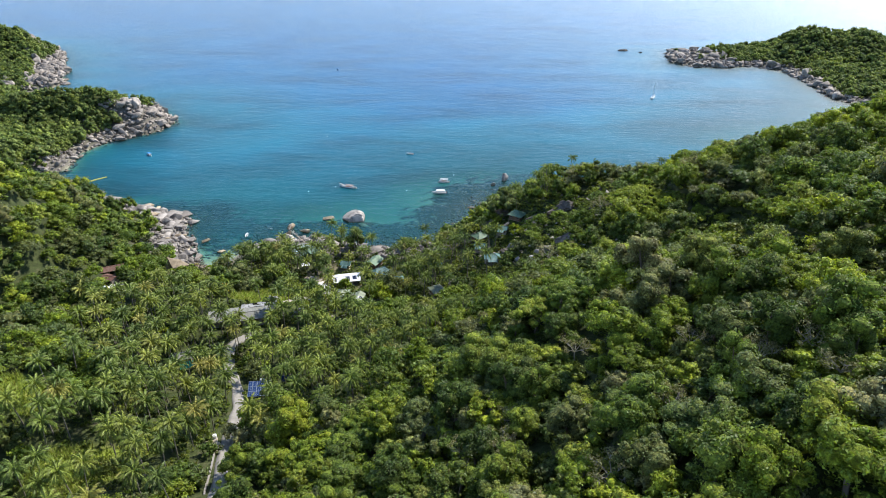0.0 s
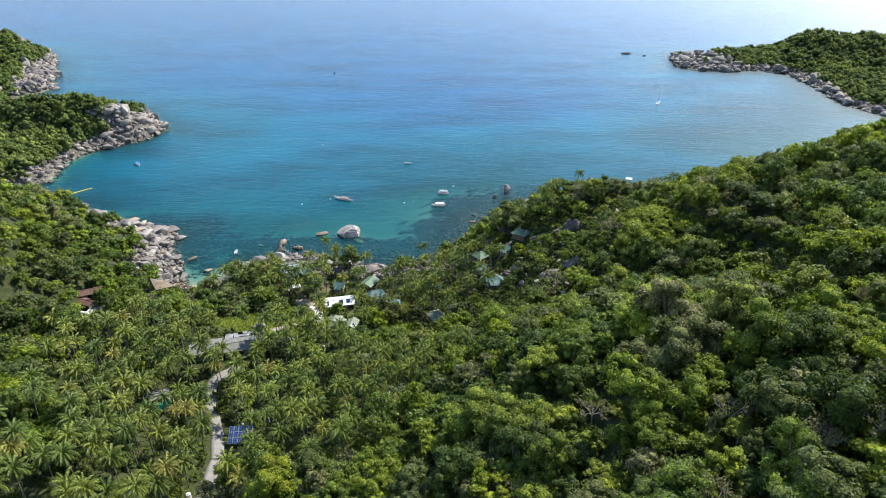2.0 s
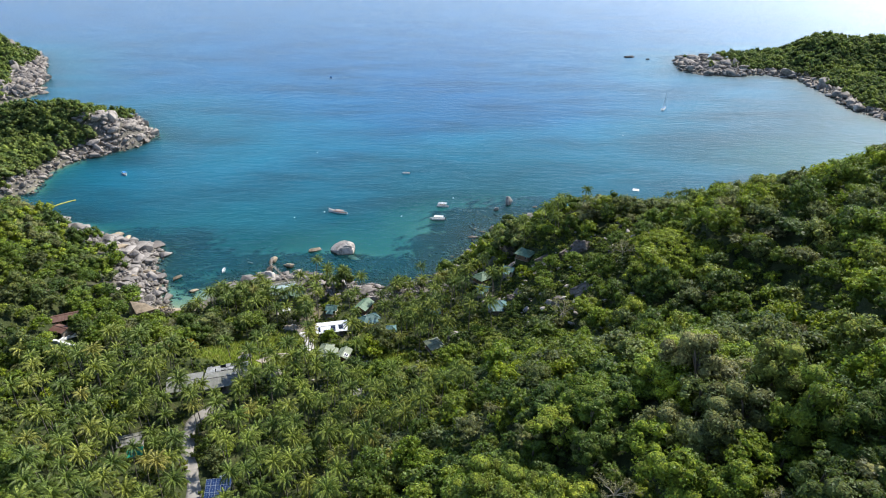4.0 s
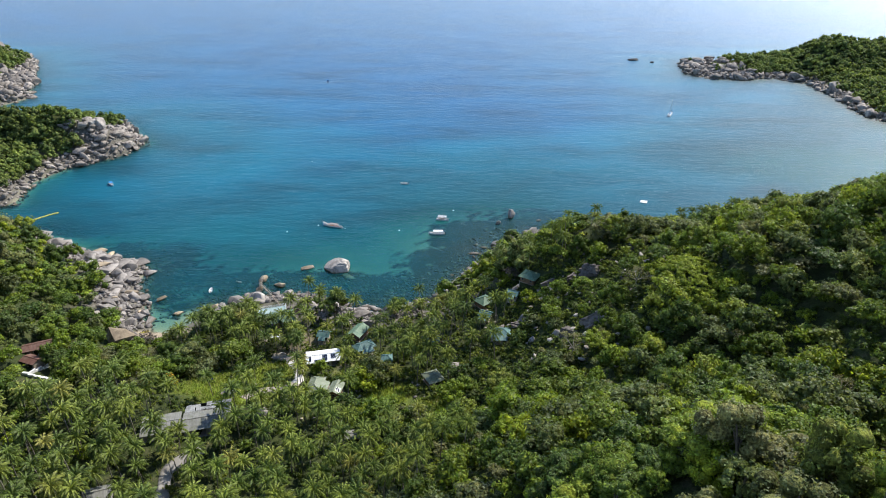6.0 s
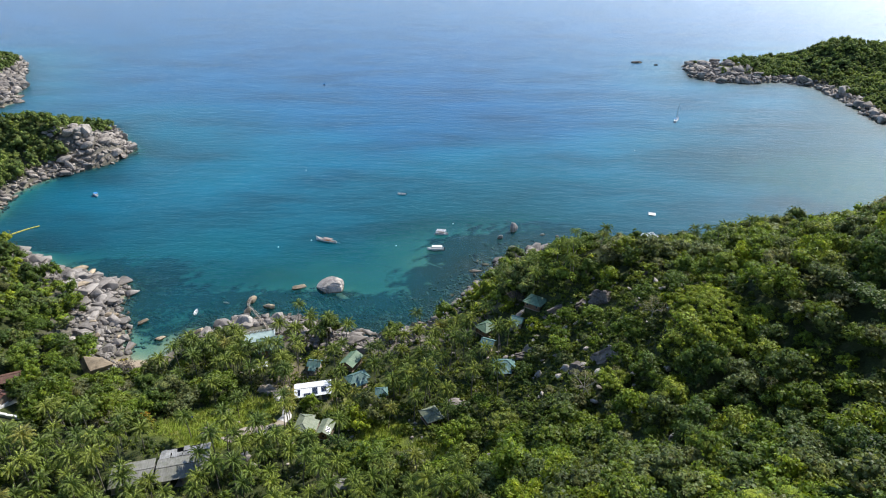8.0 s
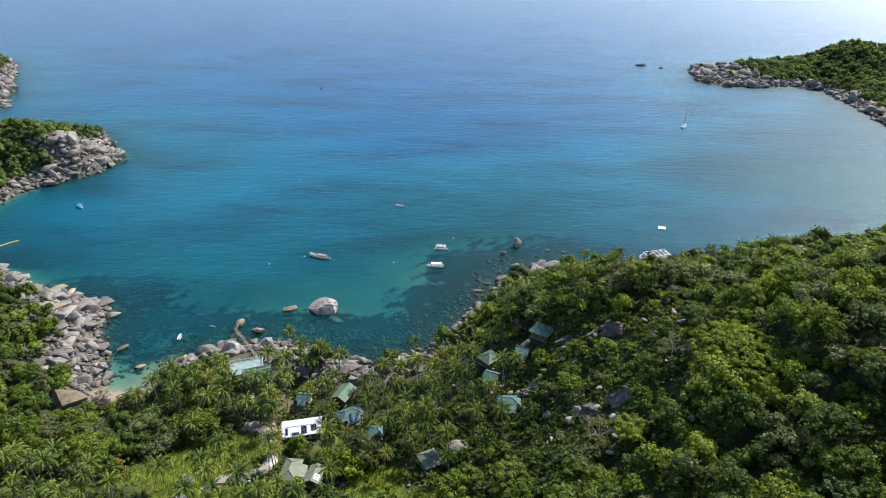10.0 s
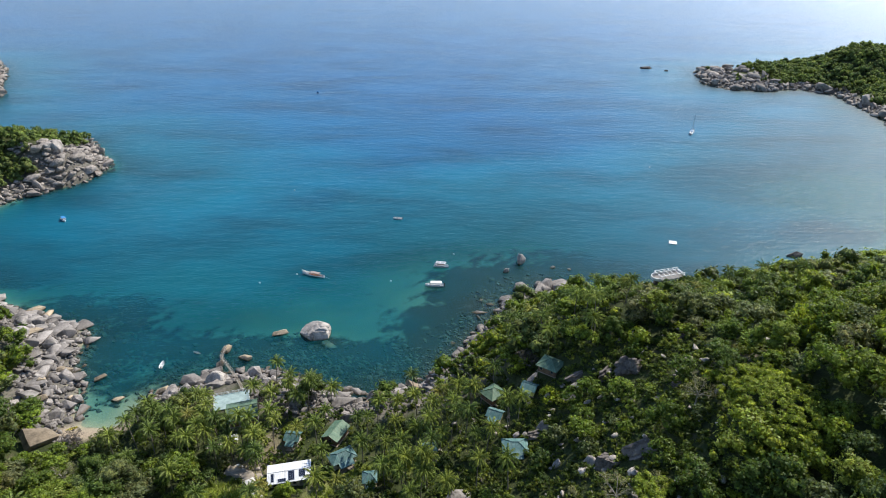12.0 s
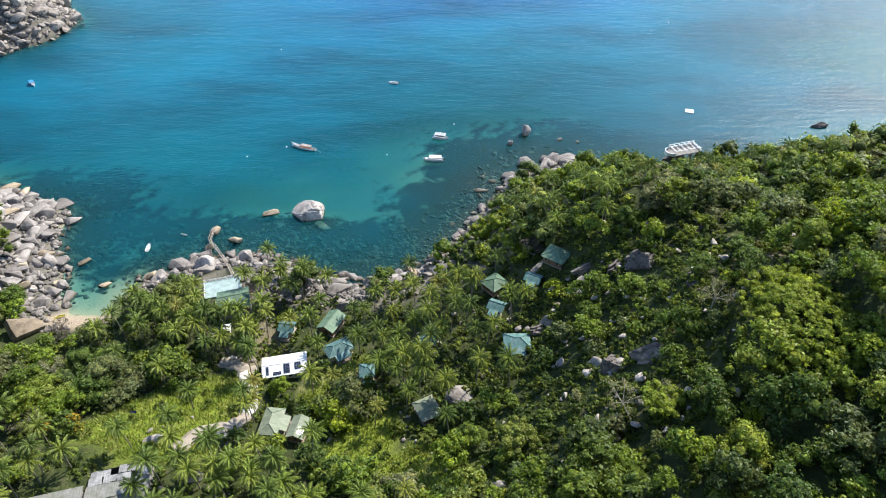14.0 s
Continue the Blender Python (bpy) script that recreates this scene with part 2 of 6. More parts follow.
def soil():
    """Undergrowth and leaf litter, turned to grass, sand or stony shore where the sheet's own marks say so; sand and weed under water."""
    s = Shade("ground_cover")
    where = s.coord()
    a = s.ramp(s.noise(0.25, 5.0, 0.6, where), [(0.3, (0.028, 0.038, 0.014)), (0.55, (0.052, 0.066, 0.021)), (0.75, (0.105, 0.095, 0.056))])
    fine = s.ramp(s.noise(2.5, 4.0, 0.65, where), [(0.3, 0.55), (0.7, 1.35)])
    col = s.mix(1.0, a, fine, "MULTIPLY")
    lawn = s.mix(1.0, s.ramp(s.noise(0.18, 4.0, 0.6, where), [(0.3, (0.140, 0.190, 0.024)), (0.55, (0.215, 0.265, 0.036)), (0.75, (0.270, 0.250, 0.095))]), fine, "MULTIPLY")
    col = s.mix(s.attr("lawn"), col, lawn)
    stone = s.ramp(s.noise(0.8, 5.0, 0.7, where), [(0.3, (0.07, 0.066, 0.055)), (0.6, (0.19, 0.17, 0.14))])
    col = s.mix(s.attr("stony"), col, stone)
    col = s.mix(s.attr("sandy"), col, s.mix(1.0, (0.35, 0.28, 0.20), fine, "MULTIPLY"))
    mottle = s.math("ADD", s.math("MULTIPLY", s.noise(0.05, 4.0, 0.6, where), 0.55), s.math("MULTIPLY", s.noise(0.32, 6.0, 0.7, where), 0.45))
    weed = s.ramp(s.math("ADD", mottle, s.math("MULTIPLY", s.attr("weedy"), 0.31)), [(0.57, 0.0), (0.74, 1.0)])
    floor_col = s.mix(weed, (0.36, 0.335, 0.215), (0.034, 0.040, 0.032))
    col = s.mix(s.attr("under"), col, floor_col)
    return s.done(col, 0.95, s.bump(s.noise(1.5, 4.0, 0.6, where), 0.6, 0.5), spec=0.2)


GROUND = soil()


def sea_water():
    """Clear water over the floor that is near, blue body colour where it is deep, and a rippled gloss."""
    s = Shade("sea_water")
    deep = s.attr("deep")
    shift = s.math("MULTIPLY", s.math("SUBTRACT", s.noise(0.012, 3.0, 0.5, s.coord((1, 1.8, 1))), 0.5), 6.0)
    felt = s.math("MAXIMUM", s.math("ADD", deep, s.math("MULTIPLY", shift, s.math("MULTIPLY", deep, 0.12, True))), 0.0)
    body = s.ramp(s.math("MULTIPLY", felt, 1 / 30), [(0.0, (0.008, 0.090, 0.098)), (0.14, (0.001, 0.106, 0.154)), (0.34, (0.001, 0.133, 0.215)), (0.60, (0.001, 0.097, 0.210)), (1.0, (0.001, 0.084, 0.204))])
    # broad bands in the body colour stand in for cloud shadow and seabed patches
    broad = s.noise(0.009, 4.0, 0.6, s.coord((1, 2.6, 1), turn=0.35))
    body = s.mix(1.0, body, s.ramp(broad, [(0.34, 0.66), (0.50, 1.0), (0.66, 1.26)]), "MULTIPLY")
    tint = s.node("CombineColor")
    for socket, fade in zip(("Red", "Green", "Blue"), (-0.48, -0.120, -0.066)):
        s.put(tint.inputs[socket], s.math("POWER", 2.718, s.math("MULTIPLY", felt, fade)))
    clear = s.node("BsdfTransparent")
    s.put(clear.inputs["Color"], tint.outputs[0])
    thick = s.node("BsdfDiffuse")
    s.put(thick.inputs["Color"], body)
    vol = s.node("MixShader")
    s.put(vol.inputs[0], s.math("SUBTRACT", 1.0, s.math("POWER", 2.718, s.math("MULTIPLY", felt, -0.165)), True))
    s.t.links.new(clear.outputs[0], vol.inputs[1])
    s.t.links.new(thick.outputs[0], vol.inputs[2])
    swell = s.noise(0.16, 3.0, 0.55, s.coord((0.55, 1.5, 1), turn=0.12))
    chop = s.noise(0.75, 4.0, 0.6, s.coord((0.7, 1.3, 1), turn=-0.2))
    roll = s.noise(0.030, 5.0, 0.65, s.coord((0.6, 1.5, 1), turn=0.25))
    h = s.math("ADD", s.math("ADD", s.math("MULTIPLY", swell, 0.75), s.math("MULTIPLY", chop, 0.5)), s.math("MULTIPLY", roll, 0.8))
    n = s.bump(h, 0.48, 1.0)
    gloss = s.node("BsdfGlossy")
    gloss.inputs["Roughness"].default_value = 0.30
    s.t.links.new(n, gloss.inputs["Normal"])
    fres = s.node("Fresnel")
    fres.inputs["IOR"].default_value = 1.22
    s.t.links.new(n, fres.inputs["Normal"])
    whole = s.node("MixShader")
    s.t.links.new(fres.outputs[0], whole.inputs[0])
    s.t.links.new(vol.outputs[0], whole.inputs[1])
    s.t.links.new(gloss.outputs[0], whole.inputs[2])
    s.t.links.new(whole.outputs[0], s.out.inputs["Surface"])
    return s.m


WATER = sea_water()


# ---- the lie of the land: the shoreline and the hills behind it ----
SHORE_WEST = [(-620, 930), (-524, 911), (-490, 858), (-436, 757), (-408, 697), (-425, 650), (-390, 612), (-330, 628), (-277, 619), (-256, 588),
              (-234, 556), (-242, 524), (-268, 500), (-276, 470), (-268, 436), (-290, 420), (-262, 398), (-232, 394), (-198, 372), (-152, 352),
              (-146, 330), (-137, 314), (-133, 302), (-125, 294), (-114, 293)]
SHORE_BAY = [(-106, 310), (-86, 322), (-70, 324), (-45, 315), (-30, 308), (-8, 316), (4, 326), (14, 346), (28, 368), (38, 383), (52, 390), (80, 383), (120, 387)]
SHORE_EAST = [(165, 396), (205, 414), (250, 430), (310, 448), (360, 478), (400, 530), (412, 580), (396, 615), (388, 645), (396, 708), (398, 770), (376, 796), (340, 786), (306, 794),
              (282, 816), (296, 880), (350, 890), (420, 915), (520, 960), (640, 970)]
INLAND = [(1500, 900), (1500, -800), (-1500, -800), (-1500, 930)]
OUTLINE = np.array(SHORE_WEST + SHORE_BAY + SHORE_EAST + INLAND, float)
# hills: middle x, middle y, height, half widths
HILLS = [(76, 78, 59, 53, 75), (126, 142, 54, 35, 60), (164, 227, 55, 76, 81), (136, 335, 15, 44, 38), (79, 246, 31, 55, 53), (56, 312, 28, 38, 32),
         (-212, 254, 52, 40, 52), (-147, 148, 33, 65, 44), (-14, 22, 64, 120, 109), (-280, 538, 26, 119, 18), (446, 830, 27, 32, 40), (512, 826, 27, 46, 42),
         (-546, 832, 35, 58, 31), (-95, 224, 12, 61, 30), (305, 271, 91, 127, 89), (-342, 259, 69, 101, 135), (39, 159, 36, 56, 48)]


def inland(x, y):
    """Metres from the shoreline: plus on land, minus out at sea."""
    x, y = np.asarray(x, float), np.asarray(y, float)
    near, inside = np.full(x.shape, 1e9), np.zeros(x.shape, bool)
    for a, b in zip(OUTLINE, np.roll(OUTLINE, -1, axis=0)):
        e = b - a
        s = np.clip(((x - a[0]) * e[0] + (y - a[1]) * e[1]) / (e @ e), 0, 1)
        near = np.minimum(near, np.hypot(x - a[0] - s * e[0], y - a[1] - s * e[1]))
        if e[1]:
            inside ^= ((a[1] > y) != (b[1] > y)) & (x < a[0] + (y - a[1]) * e[0] / e[1])
    return np.where(inside, near, -near)


def ripple(x, y, size):
    """Soft uneven ground, about -1 to 1."""
    x, y = x / size, y / size
    return (np.sin(1.7 * x + 1.1 * np.sin(1.3 * y + 0.5)) + np.sin(1.5 * y + 1.3 * np.sin(1.1 * x + 2.0)) + np.sin(2.3 * x - 1.9 * y + 1.0) * 0.6) / 2.6


def ground(x, y, d=None):
    """The height of the ground; below nought it is the sea floor."""
    x, y = np.asarray(x, float), np.asarray(y, float)
    d = inland(x, y) if d is None else d
    up = np.maximum(d, 0)
    h = sum(t * np.exp(-((x - a) / rx) ** 2 - ((y - b) / ry) ** 2) for a, b, t, rx, ry in HILLS) + 4
    land = 1.5 * (1 - np.exp(-up / 4)) + (1 - np.exp(-up / 22)) * h + 0.5 * ripple(x, y, 9.0) * np.minimum(up / 15, 1)
    off = np.maximum(-d, 0)
    calm = np.exp(-((x - 20) / 240) ** 2 - ((y - 400) / 210) ** 2)
    cove = np.exp(-((x - 250) / 170) ** 2 - ((y - 550) / 140) ** 2)
    calm = np.maximum(calm, 0.90 * cove)
    deep = 0.4 + 3.0 * (1 - calm) * (1 - np.exp(-off / 7)) + 8.0 * (1 - calm) ** 2 * (1 - np.exp(-off / 26)) + 0.05 * off * (1 - 0.55 * cove) + 0.00008 * off ** 2
    deep = deep * (1 - 0.20 * np.exp(-((x - 40) / 50) ** 2 - ((y - 390) / 36) ** 2))
    deep = deep + 3.2 * np.exp(-((x - 140) / 95) ** 2 - ((y - 440) / 50) ** 2) * (1 - np.exp(-off / 6))
    deep = deep * (1 - 0.72 * np.exp(-((x + 46.5) / 6) ** 2 - ((y - 346) / 5) ** 2))
    deep = deep * (1 - 0.55 * np.exp(-((x + 114) / 20) ** 2 - ((y - 302) / 15) ** 2))
    deep = np.where(deep > 30, 30, deep) + 0.35 * ripple(x, y, 7.0) * np.minimum(off / 8, 1)
    return np.where(d > 0, land, -deep)


# ---- building helpers ----
def np_mesh(name, verts, faces, materials, smooth=False, attrs=()):
    """One mesh from arrays. faces: a list of (array of corners, k to a face; material slot)."""
    me = bpy.data.meshes.new(name)
    verts = np.asarray(verts, np.float32)
    me.vertices.add(len(verts))
    me.vertices.foreach_set("co", verts.ravel())
    idx = np.concatenate([f.ravel() for f, _ in faces]).astype(np.int32)
    size = np.concatenate([np.full(len(f), f.shape[1]) for f, _ in faces]).astype(np.int32)
    slot = np.concatenate([np.full(len(f), k) for f, k in faces]).astype(np.int32)
    me.loops.add(len(idx))
    me.loops.foreach_set("vertex_index", idx)
    me.polygons.add(len(size))
    me.polygons.foreach_set("loop_start", np.concatenate([[0], np.cumsum(size)[:-1]]).astype(np.int32))
    for m in materials:
        me.materials.append(m)
    me.polygons.foreach_set("material_index", slot)
    me.polygons.foreach_set("use_smooth", np.full(len(size), smooth))
    me.update(calc_edges=True)
    for key, values in attrs:
        a = me.attributes.new(key, "FLOAT", "POINT")
        a.data.foreach_set("value", np.asarray(values, np.float32))
    return me


def from_bm(name, bm, material, smooth=False):
    me = bpy.data.meshes.new(name)
    bmesh.ops.recalc_face_normals(bm, faces=bm.faces)
    bm.to_mesh(me)
    bm.free()
    me.materials.append(material)
    if smooth:
        me.polygons.foreach_set("use_smooth", np.full(len(me.polygons), True))
    return me


def part(name, bm, material, parent, label="", smooth=False):
    ob = new(name, from_bm(name, bm, material, smooth) if isinstance(bm, bmesh.types.BMesh) else bm)
    ob.parent = parent
    return tagged(ob, label)


def thing(name, m, label, category, group="", kind=""):
    ob = new(name)
    ob.empty_display_size = 0.3
    ob.matrix_basis = m
    return tagged(ob, label, category, group, kind)


def box(bm, x0, y0, z0, x1, y1, z1, bevel=0.0):
    made = bmesh.ops.create_cube(bm, size=1.0, matrix=Matrix.LocRotScale(((x0 + x1) / 2, (y0 + y1) / 2, (z0 + z1) / 2), None, (x1 - x0, y1 - y0, z1 - z0)))
    if bevel:
        edges = list({e for v in made["verts"] for e in v.link_edges})
        bmesh.ops.bevel(bm, geom=edges, offset=bevel, segments=1, affect="EDGES")
    return bm


def boxed(*args, **kw):
    return box(bmesh.new(), *args, **kw)


def rod(bm, a, b, r, sides=8, r2=None):
    a, b = Vector(a), Vector(b)
    m = Matrix.Translation((a + b) / 2) @ (b - a).to_track_quat("Z", "Y").to_matrix().to_4x4()
    bmesh.ops.create_cone(bm, cap_ends=True, segments=sides, radius1=r, radius2=r if r2 is None else r2, depth=(b - a).length, matrix=m)
    return bm


def slab(bm, corners, thick):
    """A flat plate: corners in a ring, thickness downwards."""
    top = [bm.verts.new(c) for c in corners]
    low = [bm.verts.new((c[0], c[1], c[2] - thick)) for c in corners]
    bm.faces.new(top)
    bm.faces.new(low[::-1])
    for i in range(len(top)):
        j = (i + 1) % len(top)
        bm.faces.new((top[i], low[i], low[j], top[j]))
    return bm


def high(x, y):
    return float(ground(np.array([float(x)]), np.array([float(y)]))[0])


# ---- ground and sea ----
def spread(lo, fine_lo, fine_hi, hi, step):
    """Lines of a sheet: even in the middle, wider and wider apart towards its rims."""
    left, right, s = [], [], step
    x = fine_lo
    while x > lo:
        s *= 1.35
        x -= s
        left.append(x)
    s, x = step, fine_hi
    while x < hi:
        s *= 1.35
        x += s
        right.append(x)
    return np.array(left[::-1] + list(np.arange(fine_lo, fine_hi + 0.01, step)) + right)


def sheet(xs, ys):
    gx, gy = np.meshgrid(xs, ys)
    nx, ny = len(xs), len(ys)
    i = np.arange(nx * ny).reshape(ny, nx)
    quads = np.stack([i[:-1, :-1], i[:-1, 1:], i[1:, 1:], i[1:, :-1]], -1).reshape(-1, 4)
    return gx.ravel(), gy.ravel(), quads


def soft(v, lo, hi):
    s = np.clip((v - lo) / (hi - lo), 0, 1)
    return s * s * (3 - 2 * s)


def patch(x, y, spots):
    """How far a place lies inside any of the ovals (x, y, half widths), 0 to 1."""
    out = np.zeros_like(np.asarray(x, float))
    for a, b, rx, ry in spots:
        out = np.maximum(out, 1 - soft(np.hypot((x - a) / rx, (y - b) / ry) + 0.25 * ripple(x, y, 3.0), 0.75, 1.15))
    return out


LAWNS = [(-71, 248, 15, 11), (-65, 240, 9, 8), (-70, 234, 13, 7), (-79, 239, 13, 7), (-27, 265, 7, 6), (-35, 255, 6, 5), (-94, 121, 12, 8), (-82, 134, 8, 6), (-120, 144, 10, 8), (-24, 232, 9, 5), (-7, 227, 14, 8), (-18, 241, 8, 6), (-62, 256, 8, 6), (-12, 270, 6, 5)]
WEEDS = [(38, 390, 52, 36), (8, 352, 32, 34), (-38, 328, 66, 24), (-120, 338, 40, 26), (-160, 370, 38, 26), (-60, 336, 48, 18), (95, 415, 80, 30), (-20, 330, 28, 16), (228, 462, 34, 16), (-215, 410, 30, 18), (-245, 520, 25, 40)]
STONY = [(-150, 330, 34, 40), (-190, 365, 45, 22), (-125, 300, 12, 12), (-262, 540, 40, 60), (-262, 455, 28, 45), (-470, 800, 80, 130), (300, 830, 45, 60), (385, 680, 40, 120), (340, 800, 60, 30),
         (-30, 306, 60, 12), (20, 352, 22, 40), (55, 400, 40, 14)]
SANDY = [(-125, 289, 9, 4), (-117, 292, 10, 5)]
BARE_EARTH = [(-57, 276, 8, 11), (-24, 262, 5, 4), (-36, 262, 5, 3), (82, 263, 9, 5)]

xs, ys = spread(-1500, -460, 620, 1500, 4.6), spread(-800, -40, 960, 5000, 4.6)
gx, gy, quads = sheet(xs, ys)
gd = inland(gx, gy)
under = 1 - soft(gd, -1.5, 0.5)
marks = [("lawn", patch(gx, gy, LAWNS)), ("stony", np.maximum(patch(gx, gy, STONY) * (1 - soft(gd, 18, 34)), 1 - soft(gd, 2, 8))), ("sandy", np.maximum(patch(gx, gy, SANDY), 0.5 * patch(gx, gy, BARE_EARTH))),
         ("weedy", np.maximum(patch(gx, gy, WEEDS[:3]), 0.86 * patch(gx, gy, WEEDS[3:]))), ("under", under)]
earth = new("ground", np_mesh("ground", np.stack([gx, gy, ground(gx, gy, gd)], -1), [(quads, 0)], [GROUND], True, marks))
tagged(earth, "hilly tropical ground with undergrowth, grass, stony shore and sandy sea floor", "ground", kind="structure")

xs, ys = spread(-4900, -460, 620, 4900, 5.0), spread(262, 285, 960, 4950, 5.0)
sx, sy, quads = sheet(xs, ys)
sd = inland(sx, sy)
water = new("water", np_mesh("water", np.stack([sx, sy, np.zeros_like(sx)], -1), [(quads, 0)], [WATER], True, [("deep", np.where(sd > 0, 0.2, -ground(sx, sy, sd)))]))
tagged(water, "clear turquoise bay turning to deep blue rippled sea", "sea", kind="structure")


# ---- road and paths, laid on the ground ----
def strip(name, way, width, material, label, kind="structure", lift=0.12):
    pts = [np.array(p, float) for p in way]
    line = []
    for k in range(len(pts) - 1):
        p0, p1, p2, p3 = pts[max(k - 1, 0)], pts[k], pts[k + 1], pts[min(k + 2, len(pts) - 1)]
        for s in np.linspace(0, 1, 9)[:-1 if k < len(pts) - 2 else None]:
            line.append(0.5 * (2 * p1 + (p2 - p0) * s + (2 * p0 - 5 * p1 + 4 * p2 - p3) * s * s + (3 * p1 - p0 - 3 * p2 + p3) * s ** 3))
    line = np.array(line)
    tan = np.gradient(line, axis=0)
    side = np.stack([-tan[:, 1], tan[:, 0]], -1) / np.linalg.norm(tan, axis=1)[:, None]
    rows, across = [], np.linspace(-1, 1, 5)
    for j, a in enumerate(across):
        wob = 1 + 0.12 * np.sin(np.arange(len(line)) * 0.9 + 2 * j)
        p = line + side * (a * width / 2 * wob)[:, None]
        z = ground(p[:, 0], p[:, 1]) + lift
        rows.append(np.column_stack([p, z]))
    crown = np.maximum.reduce([r[:, 2] for r in rows])
    for r in rows:
        r[:, 2] = 0.6 * r[:, 2] + 0.4 * crown + 0.03
    n, m = len(line), len(across)
    low = [rows[0] - (0, 0, 0.5)], [rows[-1] - (0, 0, 0.5)]
    v = np.concatenate([low[0][0], *rows, low[1][0]])
    i = np.arange((m + 2) * n).reshape(m + 2, n)
    q = np.stack([i[:-1, :-1], i[:-1, 1:], i[1:, 1:], i[1:, :-1]], -1).reshape(-1, 4)
    return tagged(new(name, np_mesh(name, v, [(q, 0)], [material], True)), label, "road", kind=kind)


ROAD = [(-49, 92), (-53.5, 110), (-58.6, 131), (-61, 143), (-63.5, 157), (-69.5, 173), (-76, 186), (-78.5, 199), (-72, 207)]
TRACK = [(-66, 232), (-61.5, 239), (-55.5, 241.5), (-52, 247)]
SLOPE = [(-57, 238), (-54, 244), (-52, 250), (-54, 258), (-60, 266), (-64, 270)]
strip("road", ROAD, 3.6, CONCRETE, "pale concrete lane running down the valley between palms")
strip("dirt_road", TRACK, 4.5, DIRT, "bare sandy track across the clearing")
strip("concrete_drive", SLOPE, 3.4, WHITE_CONCRETE, "steep pale concrete drive beside the bungalows")
strip("dirt_layby", [(-60.2, 131.5), (-62.5, 133), (-64.5, 136)], 3.4, DIRT, "bare sandy lay-by beside the concrete lane")
strip("dirt_yard", [(-66, 268), (-62, 267.4), (-58, 265), (-54, 264)], 4.5, DIRT, "bare sandy yard beside the white roof")


# ---- plants: shapes made once, then planted ----
def joined(parts):
    """Stacks (verts, [(faces, slot)], tint) into one set of arrays."""
    vs, fs, ts, n = [], {}, [], 0
    for v, faces, t in parts:
        vs.append(v)
        ts.append(np.full(len(v), t) if np.isscalar(t) else t)
        for f, k in faces:
            fs.setdefault((f.shape[1], k), []).append(f + n)
        n += len(v)
    return np.concatenate(vs), [(np.concatenate(f), k) for (_, k), f in fs.items()], np.concatenate(ts)


def unit(v):
    return v / np.maximum(np.linalg.norm(v, axis=-1, keepdims=True), 1e-6)


OCT_V = np.array([(1, 0, 0), (0, 1, 0), (-1, 0, 0), (0, -1, 0), (0, 0, 1), (0, 0, -1)], float)
OCT_F = np.array([(0, 1, 4), (1, 2, 4), (2, 3, 4), (3, 0, 4), (1, 0, 5), (2, 1, 5), (3, 2, 5), (0, 3, 5)])
# a clump seen from above needs no underside: a cap of two rings and a rim
RING = np.arange(6) * math.pi / 3
CAP_V = np.array([(0, 0, 1)] + [(0.62 * math.cos(t), 0.62 * math.sin(t), 0.79) for t in RING] + [(math.cos(t + 0.5), math.sin(t + 0.5), 0.12) for t in RING] + [(0.7 * math.cos(t), 0.7 * math.sin(t), -0.75) for t in RING[::2]])
CAP_F = np.array([(0, 1 + k, 1 + (k + 1) % 6) for k in range(6)] + [(1 + k, 7 + k, 1 + (k + 1) % 6) for k in range(6)] + [(7 + k, 7 + (k + 1) % 6, 1 + (k + 1) % 6) for k in range(6)]
                 + [(7 + 2 * k, 13 + k, 7 + (2 * k + 1) % 6) for k in range(3)] + [(7 + (2 * k + 1) % 6, 13 + k, 7 + (2 * k + 2) % 6) for k in range(3)])


def clumps(rng, centres, radii, count, size, flat=0.8):
    """Pointed leaves in tufts over the upper skin of some round lobes, with hollows between the tufts."""
    vs = []
    usual = float(np.mean(radii))
    for c, r in zip(centres, radii):
        n_here = max(4, int(count * (r / usual) ** 1.7))
        tufts = unit(rng.normal(size=(9, 3)) + (0, 0, 0.55))
        d = unit(rng.normal(size=(n_here, 3)) + (0, 0, 0.5))
        own = tufts[np.argmax(d @ tufts.T, axis=1)]
        d = unit(d + own * rng.uniform(0.0, 0.9, (n_here, 1)))
        bulge = np.clip((np.sum(d * own, axis=1, keepdims=True) - 0.82) / 0.18, 0, 1)
        wide = rng.uniform(0.82, 1.25)
        p = c + d * (r * (0.82 + 0.28 * bulge + rng.uniform(-0.07, 0.12, (n_here, 1)))) * (wide, 1 / wide, flat * rng.uniform(0.8, 1.2))
        n = unit(0.7 * d + 0.3 * own + rng.normal(size=(n_here, 3)) * 0.38)
        a = unit(np.cross(n, rng.normal(size=(n_here, 3))))
        b = np.cross(n, a)
        s = size * rng.uniform(0.6, 1.35, (n_here, 1))
        vs.append(np.stack([p - a * s * 0.8 - b * s * 0.62, p - a * s * 0.7 + b * s * 0.62, p + a * s * 1.1 - n * s * 0.2], 1).reshape(-1, 3))
    v = np.concatenate(vs)
    return v, np.arange(len(v)).reshape(-1, 3)


